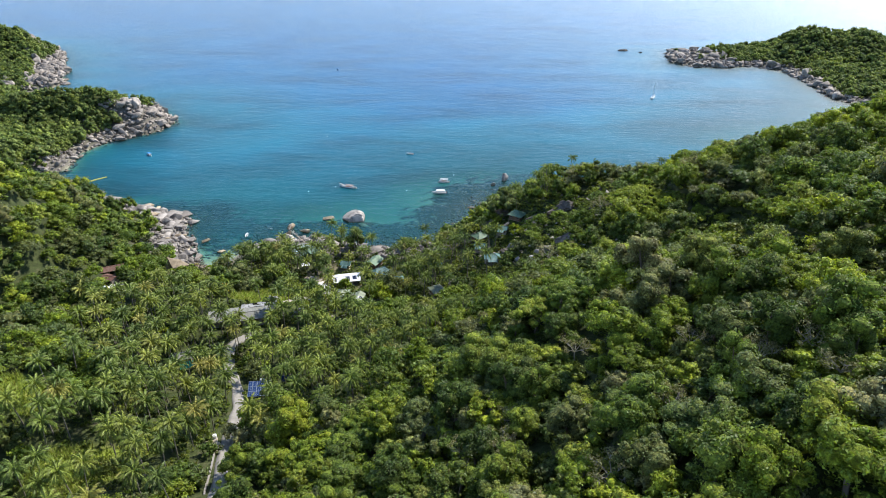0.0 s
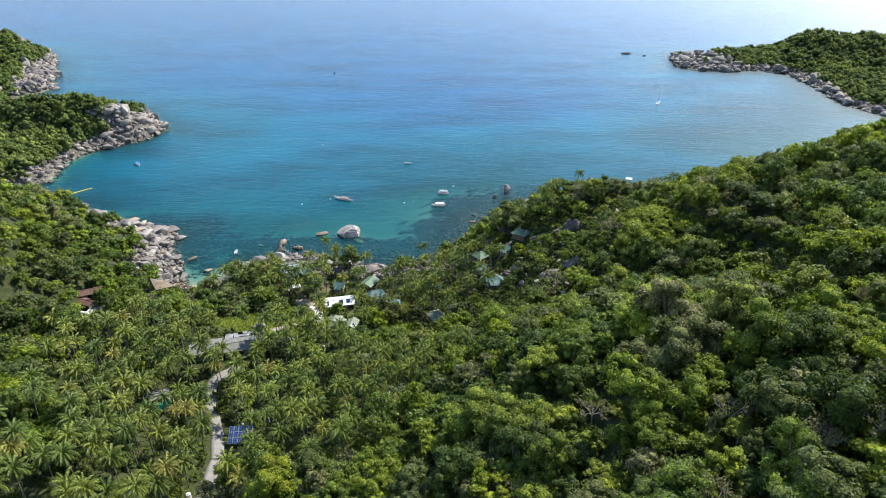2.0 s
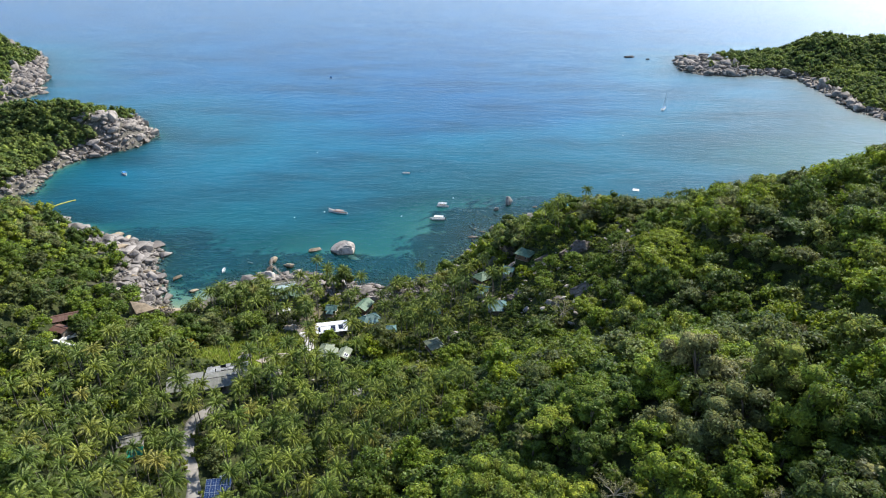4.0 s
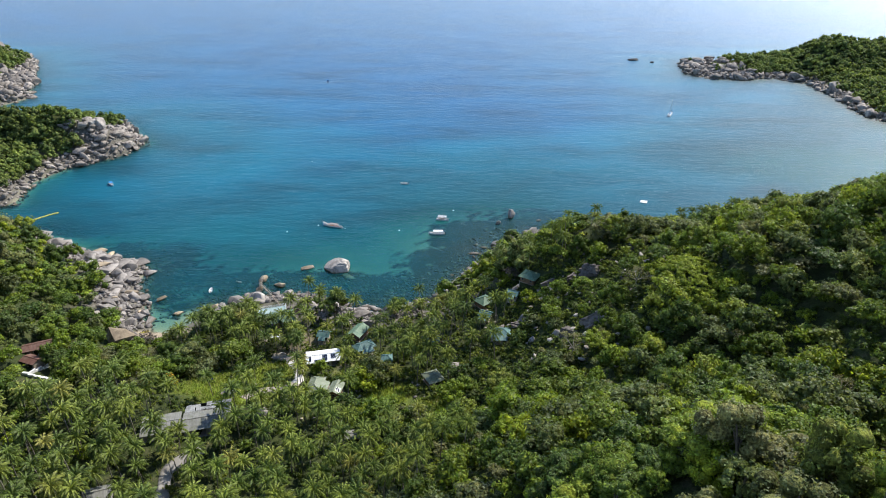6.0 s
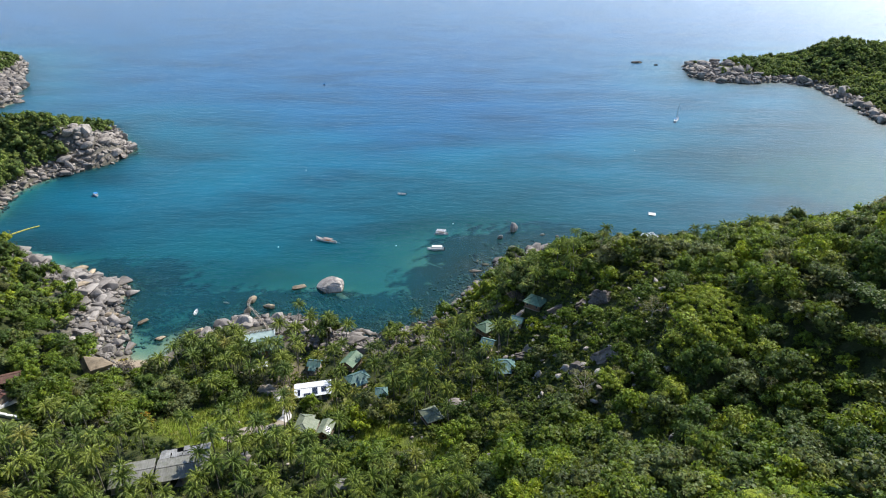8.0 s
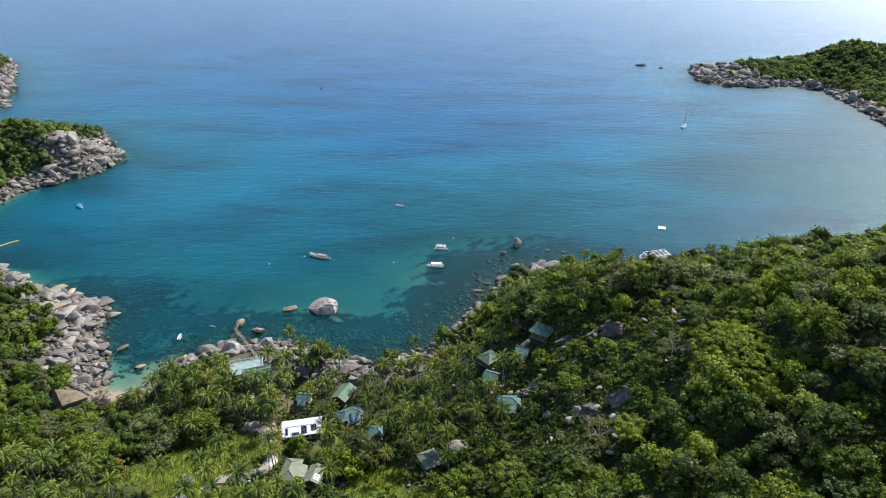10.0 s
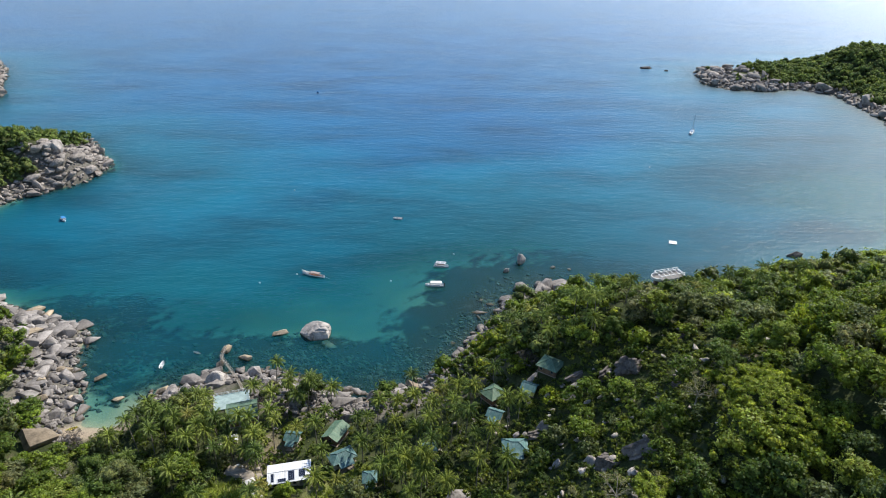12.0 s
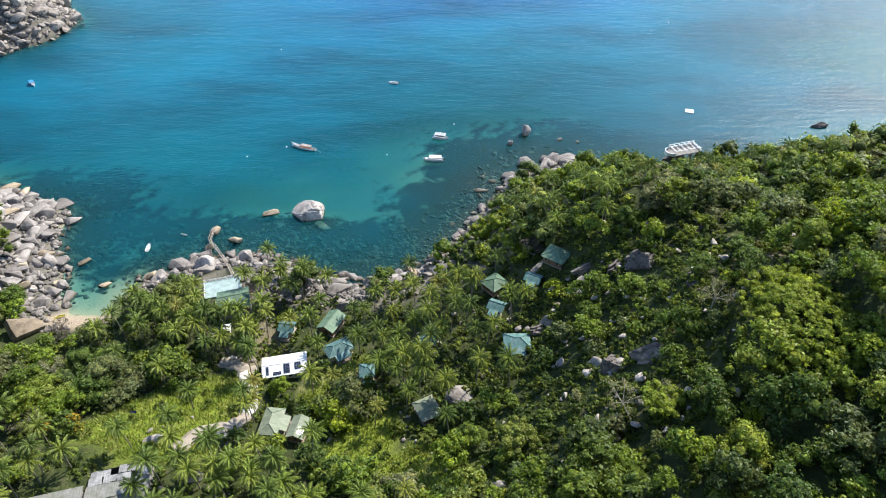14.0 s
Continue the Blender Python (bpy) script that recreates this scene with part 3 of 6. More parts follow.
def crown(seed, r, h, base, lobes, count, size, flat=0.8, big=(0.30, 0.48), uneven=0.8, fine=True, droop=0.62, core=0.88):
    """A crown of leafy lobes. r: half width, h: height of its top, base: height of its underside."""
    rng = np.random.default_rng(seed)
    c, rad = [], []
    side = rng.uniform(0.80, 1.25)
    for k in range(lobes):
        a = 2.4 * k + rng.uniform(0, 1.1)
        q = math.sqrt((k + 0.3) / lobes)
        lr = r * rng.uniform(*big)
        z = base + (h - base) * (1 - droop * q * q) * rng.uniform(uneven, 1.0) - lr * flat
        reach = q * (r - lr * 0.75) * rng.uniform(0.8, 1.12)
        c.append((math.cos(a) * reach * side + rng.normal() * lr * 0.4, math.sin(a) * reach / side + rng.normal() * lr * 0.4, z))
        rad.append(lr)
    c, rad = np.array(c), np.array(rad)
    v, q = clumps(rng, c, rad, count, size, flat)
    bv, bf = (CAP_V, CAP_F) if fine else (OCT_V, OCT_F)
    inner = []
    for cc, lr in zip(c, rad):
        t = rng.uniform(0, 6.28)
        turn = np.array([(math.cos(t), -math.sin(t), 0), (math.sin(t), math.cos(t), 0), (0, 0, 1)])
        inner.append((((bv * rng.uniform(0.80, 1.10, (len(bv), 1))) @ turn.T) * (lr * core) * (1, 1, flat) + cc, [(bf, 1)], 0.0))
    return joined([(v, [(q, 0)], 0.0), *inner]), c


def grown(seed, width, habit, leaf, dense, fine=True):
    """A crown of unit width for a tree of this half width in metres, its leaves kept at their true size.

    habit 0: domed, 1: flat-topped and spreading, 2: tall and ragged; dense: leaves to the square metre."""
    lobe = (0.36, 0.30, 0.33)[habit] * width ** -0.18
    lobes = max(6, int(1.5 / lobe ** 2))
    count = dense * width * width / lobes
    top, base, droop, uneven = ((1.65, 0.35, 0.62, 0.74), (1.35, 0.60, 0.40, 0.80), (2.05, 0.30, 0.66, 0.55))[habit]
    return crown(seed, 1.0, top, base, lobes, count, leaf / width, (0.85, 0.66, 0.95)[habit], (0.42 * lobe, 1.6 * lobe), uneven, fine, droop)


def tube(points, radii, sides=6):
    """A bent, tapered stem."""
    points = np.array(points, float)
    ang = np.linspace(0, 2 * math.pi, sides, endpoint=False)
    tan = unit(np.gradient(points, axis=0))
    ref = np.where(np.abs(tan[:, 2:3]) > 0.9, (1.0, 0, 0), (0, 0, 1.0))
    s = unit(np.cross(tan, ref))
    u = np.cross(s, tan)
    v = (points[:, None] + np.cos(ang)[None, :, None] * s[:, None] * np.array(radii)[:, None, None] + np.sin(ang)[None, :, None] * u[:, None] * np.array(radii)[:, None, None]).reshape(-1, 3)
    i = np.arange(len(points) * sides).reshape(len(points), sides)
    j = np.roll(i, -1, axis=1)
    return v, np.stack([i[:-1], j[:-1], j[1:], i[1:]], -1).reshape(-1, 4)


def trunk_and_limbs(seed, height, r, tips, sides=6):
    rng = np.random.default_rng(seed)
    fork = np.array((rng.uniform(-0.3, 0.3), rng.uniform(-0.3, 0.3), height))
    parts = [(*tube([(0, 0, -0.8), fork * (0.5, 0.5, 0.4), fork], [r, r * 0.8, r * 0.62], sides), 0)]
    for t in tips:
        mid = (fork + t) / 2 + (0, 0, 0.25)
        parts.append((*tube([fork, mid, t], [r * 0.5, r * 0.34, r * 0.15], 5), 0))
    v, f, _ = joined([(v, [(q, 0)], 0.0) for v, q, _ in parts])
    return v, f


def palm_crown(seed, length, fronds, bites):
    """Arching fronds, each a double row of hanging leaflets."""
    rng = np.random.default_rng(seed)
    vs, fs, n = [], [], 0
    for k in range(fronds):
        az = 2.39996 * k + rng.uniform(-0.15, 0.15)
        rise = rng.uniform(0.9, 1.2) * (1.25 - 1.45 * k / fronds)
        droop = rng.uniform(1.1, 1.6)
        ln = length * rng.uniform(0.85, 1.08)
        s = np.linspace(0.0, 1.0, bites + 1)
        ang = rise - droop * 1.25 * s ** 1.3
        out = np.concatenate([[0], np.cumsum(np.cos(ang[:-1]))]) * ln / bites
        up = np.concatenate([[0], np.cumsum(np.sin(ang[:-1]))]) * ln / bites
        h = np.array((math.cos(az), math.sin(az), 0))
        spine = out[:, None] * h + up[:, None] * np.array((0, 0, 1.0))
        side = np.array((-h[1], h[0], 0))
        for j in range(1, bites):
            t = spine[j + 1] - spine[j - 1]
            t = t / np.linalg.norm(t)
            reach = ln * 0.235 * math.sin(math.pi * (0.12 + 0.86 * s[j]) ** 0.8) ** 0.7
            half = ln / bites * 0.50
            for sg in (-1, 1):
                tip = spine[j] + side * sg * reach * 0.66 + t * reach * 0.72 + np.array((0, 0, -reach * rng.uniform(0.4, 0.85)))
                vs += [spine[j] - t * half, spine[j] + t * half, tip]
                fs.append((n, n + 1, n + 2))
                n += 3
        # the rib
        w = side * 0.05
        vs += [spine[0] - w, spine[0] + w, spine[bites // 2], spine[bites // 2] - w * 0.6, spine[bites // 2] + w * 0.6, spine[-1]]
        fs += [(n, n + 1, n + 2), (n + 3, n + 4, n + 5)]
        n += 6
    return np.array(vs), [(np.array(fs), 0)]


def palm_trunk(seed, height, lean):
    rng = np.random.default_rng(seed)
    s = np.linspace(0, 1, 6)
    a = rng.uniform(0, 6.28)
    pts = np.stack([math.cos(a) * lean * s ** 1.8, math.sin(a) * lean * s ** 1.8, -0.8 + (height + 0.8) * s], -1)
    v, q = tube(pts, 0.19 - 0.08 * s, 7)
    return v, [(q, 0)], pts[-1]


def planted(v, x, y, z, turn, scale, tall):
    c, s = math.cos(turn), math.sin(turn)
    return np.stack([(v[:, 0] * c - v[:, 1] * s) * scale + x, (v[:, 0] * s + v[:, 1] * c) * scale + y, v[:, 2] * tall + z], -1)


# ---- where things stand, so that no tree grows through them ----
# bungalows: x, y, turn, length, width, kind of roof, sheet, porch
HOUSES = [(36.6, 291.5, -35, 7.6, 7.0, "hip", GREEN_TIN, 0), (18.3, 291.7, 40, 7.2, 6.6, "hip", GREEN_TIN, 0), (29.5, 286.6, -28, 5.2, 4.6, "gable", TEAL_TIN, 1),
          (18.2, 281.0, -25, 5.2, 4.8, "gable", TEAL_TIN, 1), (22.7, 264.0, 0, 7.8, 6.0, "hip", TEAL_TIN, 1), (-3.1, 273.0, 10, 5.2, 4.6, "gable", TEAL_TIN, 0),
          (-30.4, 272.2, 32, 8.4, 5.6, "hip", TEAL_TIN, 1), (-34.1, 284.1, 66, 8.6, 6.2, "gable", GREEN_TIN, 0), (-47.9, 281.9, -8, 5.2, 4.8, "gable", TEAL_TIN, 1),
          (-20.6, 262.4, 6, 4.6, 5.0, "hip", TEAL_TIN, 1), (-2.6, 246.1, -62, 7.0, 6.2, "hip", PALE_TIN, 0), (-43.9, 242.1, 84, 8.6, 5.4, "hip", PALE_TIN, 1),
          (-36.6, 240.3, 80, 6.8, 4.8, "gable", PALE_TIN, 0)]
BUILT = [(x, y, 0.62 * max(l, w) + 0.6) for x, y, _, l, w, *_ in HOUSES] + [(-45.5, 265.4, 8.5), (-73, 302, 7.5), (-67, 292, 7), (-81, 311, 6), (-76, 217, 11), (-86, 213, 8), (-73, 223, 7), (-68, 282, 2.5),
         (-59, 164.5, 5), (-58.5, 158.5, 4.5), (-58, 153, 4), (-57, 147, 3.5), (108, 390, 3.5), (-153, 262, 4), (-149, 252, 3.5), (-146, 245, 4), (-140, 243, 3.5), (-133, 279, 7), (48.5, 240, 3.6), (56, 273.5, 4.2), (45, 282, 2.0), (6.7, 248, 3), (-31, 294, 4),
         (54.9, 193.8, 3), (-62.6, 133.6, 2.5), (-89.6, 181, 4), (-123, 288, 9), (-114, 290, 7), (-110, 298, 7), (-104, 304, 6), (-67, 284, 6)]


def free_of_things(x, y, r, slack=1.0):
    ok = np.ones_like(x, bool)
    for a, b, rr in BUILT:
        ok &= np.hypot(x - a, y - b) > rr * slack + 0.45 * r
    for way, wide in ((ROAD, 1.8), (TRACK, 1.8), (SLOPE, 1.2)):
        for a, b in zip(np.array(way[:-1], float), np.array(way[1:], float)):
            e = b - a
            s = np.clip(((x - a[0]) * e[0] + (y - a[1]) * e[1]) / (e @ e), 0, 1)
            ok &= np.hypot(x - a[0] - s * e[0], y - a[1] - s * e[1]) > wide + 0.4 * r
    return ok


GROVES = [(-98, 150, 42, 62), (-80, 215, 60, 45), (-45, 265, 45, 42), (-95, 275, 30, 22), (5, 285, 28, 28), (-20, 205, 28, 38), (-38, 180, 26, 36), (4, 266, 26, 26)]
# palms that stand singly about the bungalows, the clearing and the deck
YARD_PALMS = [(-11.9, 272.1), (-17.1, 271.2), (-23.7, 271.4), (-36.3, 270.5), (-52.7, 263.3), (-35.5, 255.7), (-29.4, 257.5), (-26.8, 250.4), (-13.9, 260.6), (-9.7, 259.8), (-3.3, 258.9),
              (-8.4, 247.6), (-16.6, 242.9), (-51.2, 253.7), (-49.5, 243.9), (-76.5, 232.3), (-67.3, 236.9), (-67.0, 248.2), (-50.2, 241.4), (-55.0, 228.7), (-47.0, 226.3), (-38.2, 226.1),
              (-52.4, 219.4), (10.8, 253.3), (4.0, 251.1), (19.3, 249.1), (14.7, 267.7), (10.7, 288.8), (19.1, 299.0), (22.4, 276.3), (-0.8, 291.8), (4.0, 276.7), (-46.0, 298.7), (-51.5, 303.5),
              (-55.0, 284.5), (-21.0, 292.3), (-43.5, 301.5), (-49.0, 296.0), (-53.5, 299.5), (-38.5, 300.5), (-76.5, 281.5), (-71.5, 279.5), (-67.0, 281.0), (-80.5, 283.0), (-62.0, 279.0), (-73.8, 276.5), (-57.5, 274.0), (-46.5, 281.0)]
YARD = [(-22, 262, 36, 26), (-62, 244, 22, 16), (14, 276, 26, 32), (-48, 290, 16, 14)]
DENSE_GROVES = [(-88, 285, 22, 12), (-28, 196, 26, 34), (-44, 168, 18, 28), (-95, 165, 34, 40), (-40, 224, 22, 16), (-100, 205, 24, 26)]
COAST_GROVES = [(85, 340, 46, 32), (45, 318, 22, 26)]
THICKETS = [(-106, 256, 26, 20), (-84, 262, 12, 10), (-92, 296, 11, 7), (-120, 275, 20, 14), (-135, 150, 34, 30), (10, 225, 30, 22), (-20, 238, 26, 14)]

rng = np.random.default_rng(7)


def scatter(x0, x1, y0, y1, cell):
    xs, ys = np.meshgrid(np.arange(x0, x1, cell), np.arange(y0, y1, cell))
    xs[1::2] += cell / 2
    x = xs.ravel() + rng.uniform(-0.42, 0.42, xs.size) * cell
    y = ys.ravel() + rng.uniform(-0.42, 0.42, xs.size) * cell
    return x, y


def bare_shore(x, y, d):
    """Where the rocks leave no room for trees."""
    rocky = np.maximum(np.maximum(patch(x, y, STONY[:9]), 0.45 * patch(x, y, STONY[9:10]) * (1 - soft(x, -30, -14))), 0.8 * patch(x, y, [(-84, 314, 26, 16)]))
    return d < 2.5 + rocky * np.where(y < 420, 13 + 7 * ripple(x, y, 11.0), 8 + 5 * ripple(x, y, 11.0)) + 12 * patch(x, y, [(50, 384, 26, 16)]) + 20 * patch(x, y, [(-440, 745, 60, 80)]) + 4 * patch(x, y, [(20, 350, 16, 34)])


# ---- palms ----
px, py = scatter(-170, 150, 95, 400, 5.2)
pd = inland(px, py)
chance = np.maximum(0.46 * patch(px, py, GROVES), np.maximum(0.80 * patch(px, py, DENSE_GROVES), 0.24 * patch(px, py, COAST_GROVES))) * (1 - 0.75 * patch(px, py, THICKETS)) * (1 - 0.93 * patch(px, py, LAWNS)) * (1 - 0.52 * patch(px, py, YARD))
keep = (rng.uniform(size=px.size) < chance) & (pd > 5) & ~bare_shore(px, py, pd + 3) & free_of_things(px, py, 1.0, 0.8) & ~((px < -103) & (py > 266))
PALMS = np.concatenate([np.stack([px[keep], py[keep]], -1), [(-84, 205), (-78, 206.5), (-65.0, 208), (-92, 204), (-62, 212.5), (-96, 212), (-81, 202), (-71.5, 203), (-54.6, 139.2), (-49.1, 135.8), (-43.3, 135.8), (-65.5, 141.5)], YARD_PALMS])
order = np.argsort(np.hypot(PALMS[:, 0] + 45, PALMS[:, 1] - 215))
PALMS = PALMS[order]

# ---- broad-leaved trees: the near hills, then the far shores ----
bx, by = scatter(-330, 330, 40, 420, 5.3)
bd = inland(bx, by)
seen = np.abs(bx) < 0.70 * by + 24
palmy = np.maximum(patch(bx, by, GROVES), 0.3 * patch(bx, by, COAST_GROVES)) * (1 - patch(bx, by, THICKETS))
size = 2.4 + 4.5 * rng.uniform(size=bx.size) ** 1.9 + 0.7 * (ripple(bx, by, 14.0) > 0.35)
SCRUB = [(50, 258, 28, 46), (20, 238, 24, 18), (84, 266, 18, 12)]
scrubby = patch(bx, by, SCRUB)
size *= 1 - 0.30 * scrubby
keep = seen & (bd > 3) & ~bare_shore(bx, by, bd) & (rng.uniform(size=bx.size) > 0.70 * palmy) & (rng.uniform(size=bx.size) > 0.97 * patch(bx, by, LAWNS)) & free_of_things(bx, by, size)
keep &= np.hypot(bx - 80, by - 236) > 10
keep &= rng.uniform(size=bx.size) > 0.62 * scrubby
for a, b in ((39, 86), (43.5, 66), (53.5, 90), (60.5, 79), (11.5, 98), (85, 168.5), (50, 229), (42, 230)):
    keep &= np.hypot(bx - a, by - b) > 2.6
near_palm = np.zeros(bx.size, bool)
for a, b in PALMS:
    near_palm |= np.hypot(bx - a, by - b) < 2.6
keep &= ~(near_palm & (rng.uniform(size=bx.size) < 0.8))
size = np.where(palmy > 0.5, np.minimum(size, 2.6), size)
BIG = [(-93.0, 257, 7.8), (-97.5, 246, 5.4), (-110.6, 250, 5.8), (-104.5, 264, 6.2), (-44.6, 255.0, 4.2), (49, 227.6, 5.4), (59, 210, 6.6), (55, 292, 5.2), (110.5, 348, 6.0), (90, 262, 6.2), (8, 233.4, 4.8), (20, 229.3, 5.4), (-91, 296, 5.4), (-84, 289, 4.2), (92, 285, 5.5),
       (44.5, 110, 5.8), (13.7, 134, 5.4), (-19.7, 118.8, 6.0), (-40, 115, 5.4), (-115.5, 155, 6.2), (106.7, 162, 6.5), (55, 187, 6.0), (-181.8, 263, 6.0), (60, 111, 5.4), (41, 131, 5.2)]
for a, b, r in BIG:
    keep &= np.hypot(bx - a, by - b) > 0.82 * r
TREES = np.stack([bx[keep], by[keep], size[keep]], -1)
# far shores: as many to the metre of slope as on the level
fx, fy = scatter(-640, 660, 420, 960, 3.5)
steep = np.hypot(ground(fx + 2, fy) - ground(fx - 2, fy), ground(fx, fy + 2) - ground(fx, fy - 2)) / 4
fd = inland(fx, fy)
keep = (fd > 4) & ~bare_shore(fx, fy, fd) & (fd < 150) & (np.abs(fx) < 0.70 * fy + 10) & ((np.hypot((fx - 302) / 54, (fy - 838) / 66) > 1) | (rng.uniform(size=fx.size) < 0.07))
keep &= np.hypot((fx + 252) / 26, (fy - 572) / 64) > 1
keep &= rng.uniform(size=fx.size) < np.where(fx < 0, 0.58, 0.46) * np.sqrt(1 + 1.5 * steep ** 2)
FAR_TREES = np.stack([fx[keep], fy[keep], 2.9 + 3.6 * rng.uniform(size=keep.sum()) ** 2], -1)

# shapes: half width in metres, then crowns grown for it
WIDTHS = (2.5, 3.8, 5.6)
NEAR = [[grown(40 + 7 * i + k, w, k % 3, 0.22, 66) for k in range(4)] for i, w in enumerate(WIDTHS)]
BROAD = [[grown(20 + 7 * i + k, w, k % 3, 0.34, 34, False) for k in range(4)] for i, w in enumerate(WIDTHS)]
FAR = [crown(60 + k, 1.0, (1.5, 1.75, 1.4)[k], 0.3, 8, 22, 0.10, 0.85, (0.30, 0.50), 0.72, False, core=1.0) for k in range(3)]
FARTHEST = [crown(65 + k, 1.0, (1.45, 1.7, 1.35)[k], 0.2, 6, 13, 0.15, 0.85, (0.36, 0.56), 0.75, False, core=1.05) for k in range(3)]
BUSH = [crown(80 + k, 1.0, 1.25, 0.0, 4, 12, 0.19, 0.8, (0.38, 0.55), 0.8, False) for k in range(3)]


def sized(r):
    return 0 if r < 3.1 else 1 if r < 4.7 else 2


# single trees on the nearest slopes
order = np.argsort(np.hypot(TREES[:, 0] - 42, TREES[:, 1] - 100) + 1000 * (TREES[:, 1] < 50))
SINGLE, REST = TREES[order[:270]], TREES[order[270:]]
first = {}
for i, (x, y, r) in enumerate(SINGLE):
    key = sized(r), i % 4
    (v, f, t), tips = NEAR[key[0]][key[1]]
    tall = r * rng.uniform(0.65, 1.15)
    m = Matrix.LocRotScale((x, y, high(x, y) + rng.uniform(-0.8, 2.8)), Euler((0, 0, rng.uniform(0, 6.28))), (r, r, tall))
    if key in first:
        copy_thing(first[key], m).matrix_basis = m
        continue
    size_word = ("small rounded", "rounded", "large spreading")[key[0]]
    tree = thing("broadleaf_tree", m, size_word + " broad-leaved tree with dense green crown in the forest", "tree", "trees on the near slope")
    tv, tf = trunk_and_limbs(100 + i, 0.55, 0.07, tips[:4] * (0.9, 0.9, 1.0))
    part("trunk", np_mesh("trunk", tv, tf, [BARK], True), None, tree)
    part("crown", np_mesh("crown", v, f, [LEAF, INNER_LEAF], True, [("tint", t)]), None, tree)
    first[key] = tree


# the widest crowns, which stand out from the rest
first = {}
for i, (x, y, r) in enumerate(BIG):
    key = i % 3
    (v, f, t), tips = grown(170 + key, 6.0, (0, 2, 1)[key], 0.25, 60)
    m = Matrix.LocRotScale((x, y, high(x, y) - 0.4), Euler((0, 0, 1.7 * i)), (r, r, r))
    if key in first:
        copy_thing(first[key], m).matrix_basis = m
        continue
    tree = thing("large_tree", m, "tall broad-leaved tree with wide domed crown above the forest", "tree", "large domed trees")
    tv, tf = trunk_and_limbs(150 + i, 0.45, 0.06, tips[:6] * (0.9, 0.9, 0.95))
    part("trunk", np_mesh("trunk", tv, tf, [BARK], True), None, tree)
    part("crown", np_mesh("crown", v, f, [LEAF, INNER_LEAF], True, [("tint", t)]), None, tree)
    first[key] = tree


def woods(name, spots, shapes, label, tint_lo=0.0, tint_hi=1.0, leaf=LEAF, inner=INNER_LEAF, lift=(-1.0, 3.2), squat=(0.65, 1.15), slots=None):
    z = ground(spots[:, 0], spots[:, 1])
    parts = []
    for (x, y, r), h in zip(spots, z):
        kinds = shapes if shapes is not BROAD else (NEAR if y < 135 and x > -60 else BROAD)[sized(r)]
        (v, f, t), _ = kinds[rng.integers(len(kinds))]
        parts.append((planted(v, x, y, h + rng.uniform(*lift), rng.uniform(0, 6.28), r, r * rng.uniform(*squat)), f, rng.uniform(tint_lo, tint_hi)))
    v, f, t = joined(parts)
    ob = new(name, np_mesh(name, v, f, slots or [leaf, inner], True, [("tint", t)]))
    return tagged(ob, label, "forest", kind="stuff")


remote = (REST[:, 1] > 300) | (np.abs(REST[:, 0]) > 0.56 * REST[:, 1] + 42) | (REST[:, 1] < 50) | ((REST[:, 1] < 92) & (REST[:, 0] < -50))
woods("forest", REST[~remote], BROAD, "dense green broad-leaved forest covering the hillsides")
woods("shore_forest", REST[remote], FAR, "green broad-leaved forest above the shore and on the hilltops")
# both far woods take the leaf colour with haze mixed in
woods("far_woods", FAR_TREES[FAR_TREES[:, 0] < 0], FARTHEST, "green woods on the far headlands, leaf colour paled for haze", leaf=HAZE_LEAF, inner=INNER_HAZE)
woods("island_woods", FAR_TREES[FAR_TREES[:, 0] > 0], FARTHEST, "green woods on the far point, leaf colour paled for haze", leaf=HAZE_LEAF, inner=INNER_HAZE)
qx, qy = scatter(-190, 190, -70, 62, 6.6)
keep = (qy < 40) | (np.abs(qx) > 0.70 * qy + 24)
keep &= free_of_things(qx, qy, 3.0)
woods("rear_forest", np.stack([qx[keep], qy[keep], 3.2 + 1.6 * rng.uniform(size=keep.sum())], -1), FARTHEST, "broad-leaved forest on the hill behind the valley")
wx, wy = scatter(-190, 190, 62, 150, 6.6)
keep = (np.abs(wx) > 0.70 * wy + 24) & free_of_things(wx, wy, 3.0)
woods("side_forest", np.stack([wx[keep], wy[keep], 3.2 + 1.6 * rng.uniform(size=keep.sum())], -1), FARTHEST, "broad-leaved forest on the outer hillsides")
ux, uy = scatter(-170, 150, 44, 400, 3.7)
ud = inland(ux, uy)
keep = (ud > 3) & ~bare_shore(ux, uy, ud) & free_of_things(ux, uy, 0.8, 0.75) & (np.maximum(0.9 * (np.abs(ux - 45) < 70) * (uy < 210), np.maximum(patch(ux, uy, GROVES), patch(ux, uy, [(46, 262, 36, 52), (10, 230, 34, 24), (-140, 275, 16, 12), (96, 240, 28, 30)]))) > 0.4) & (rng.uniform(size=ux.size) > 0.15 + 0.7 * patch(ux, uy, LAWNS))
nx, ny = scatter(-15, 105, 50, 160, 4.0)
keep2 = free_of_things(nx, ny, 0.8)
ux, uy, keep = np.concatenate([ux, nx]), np.concatenate([uy, ny]), np.concatenate([keep, keep2])
woods("undergrowth", np.stack([ux[keep], uy[keep], 1.1 + 1.2 * rng.uniform(size=keep.sum()) ** 1.5], -1), BUSH, "low green shrubs and saplings under the palms", leaf=SHRUB_LEAF, inner=INNER_SHRUB, lift=(0.0, 0.7))

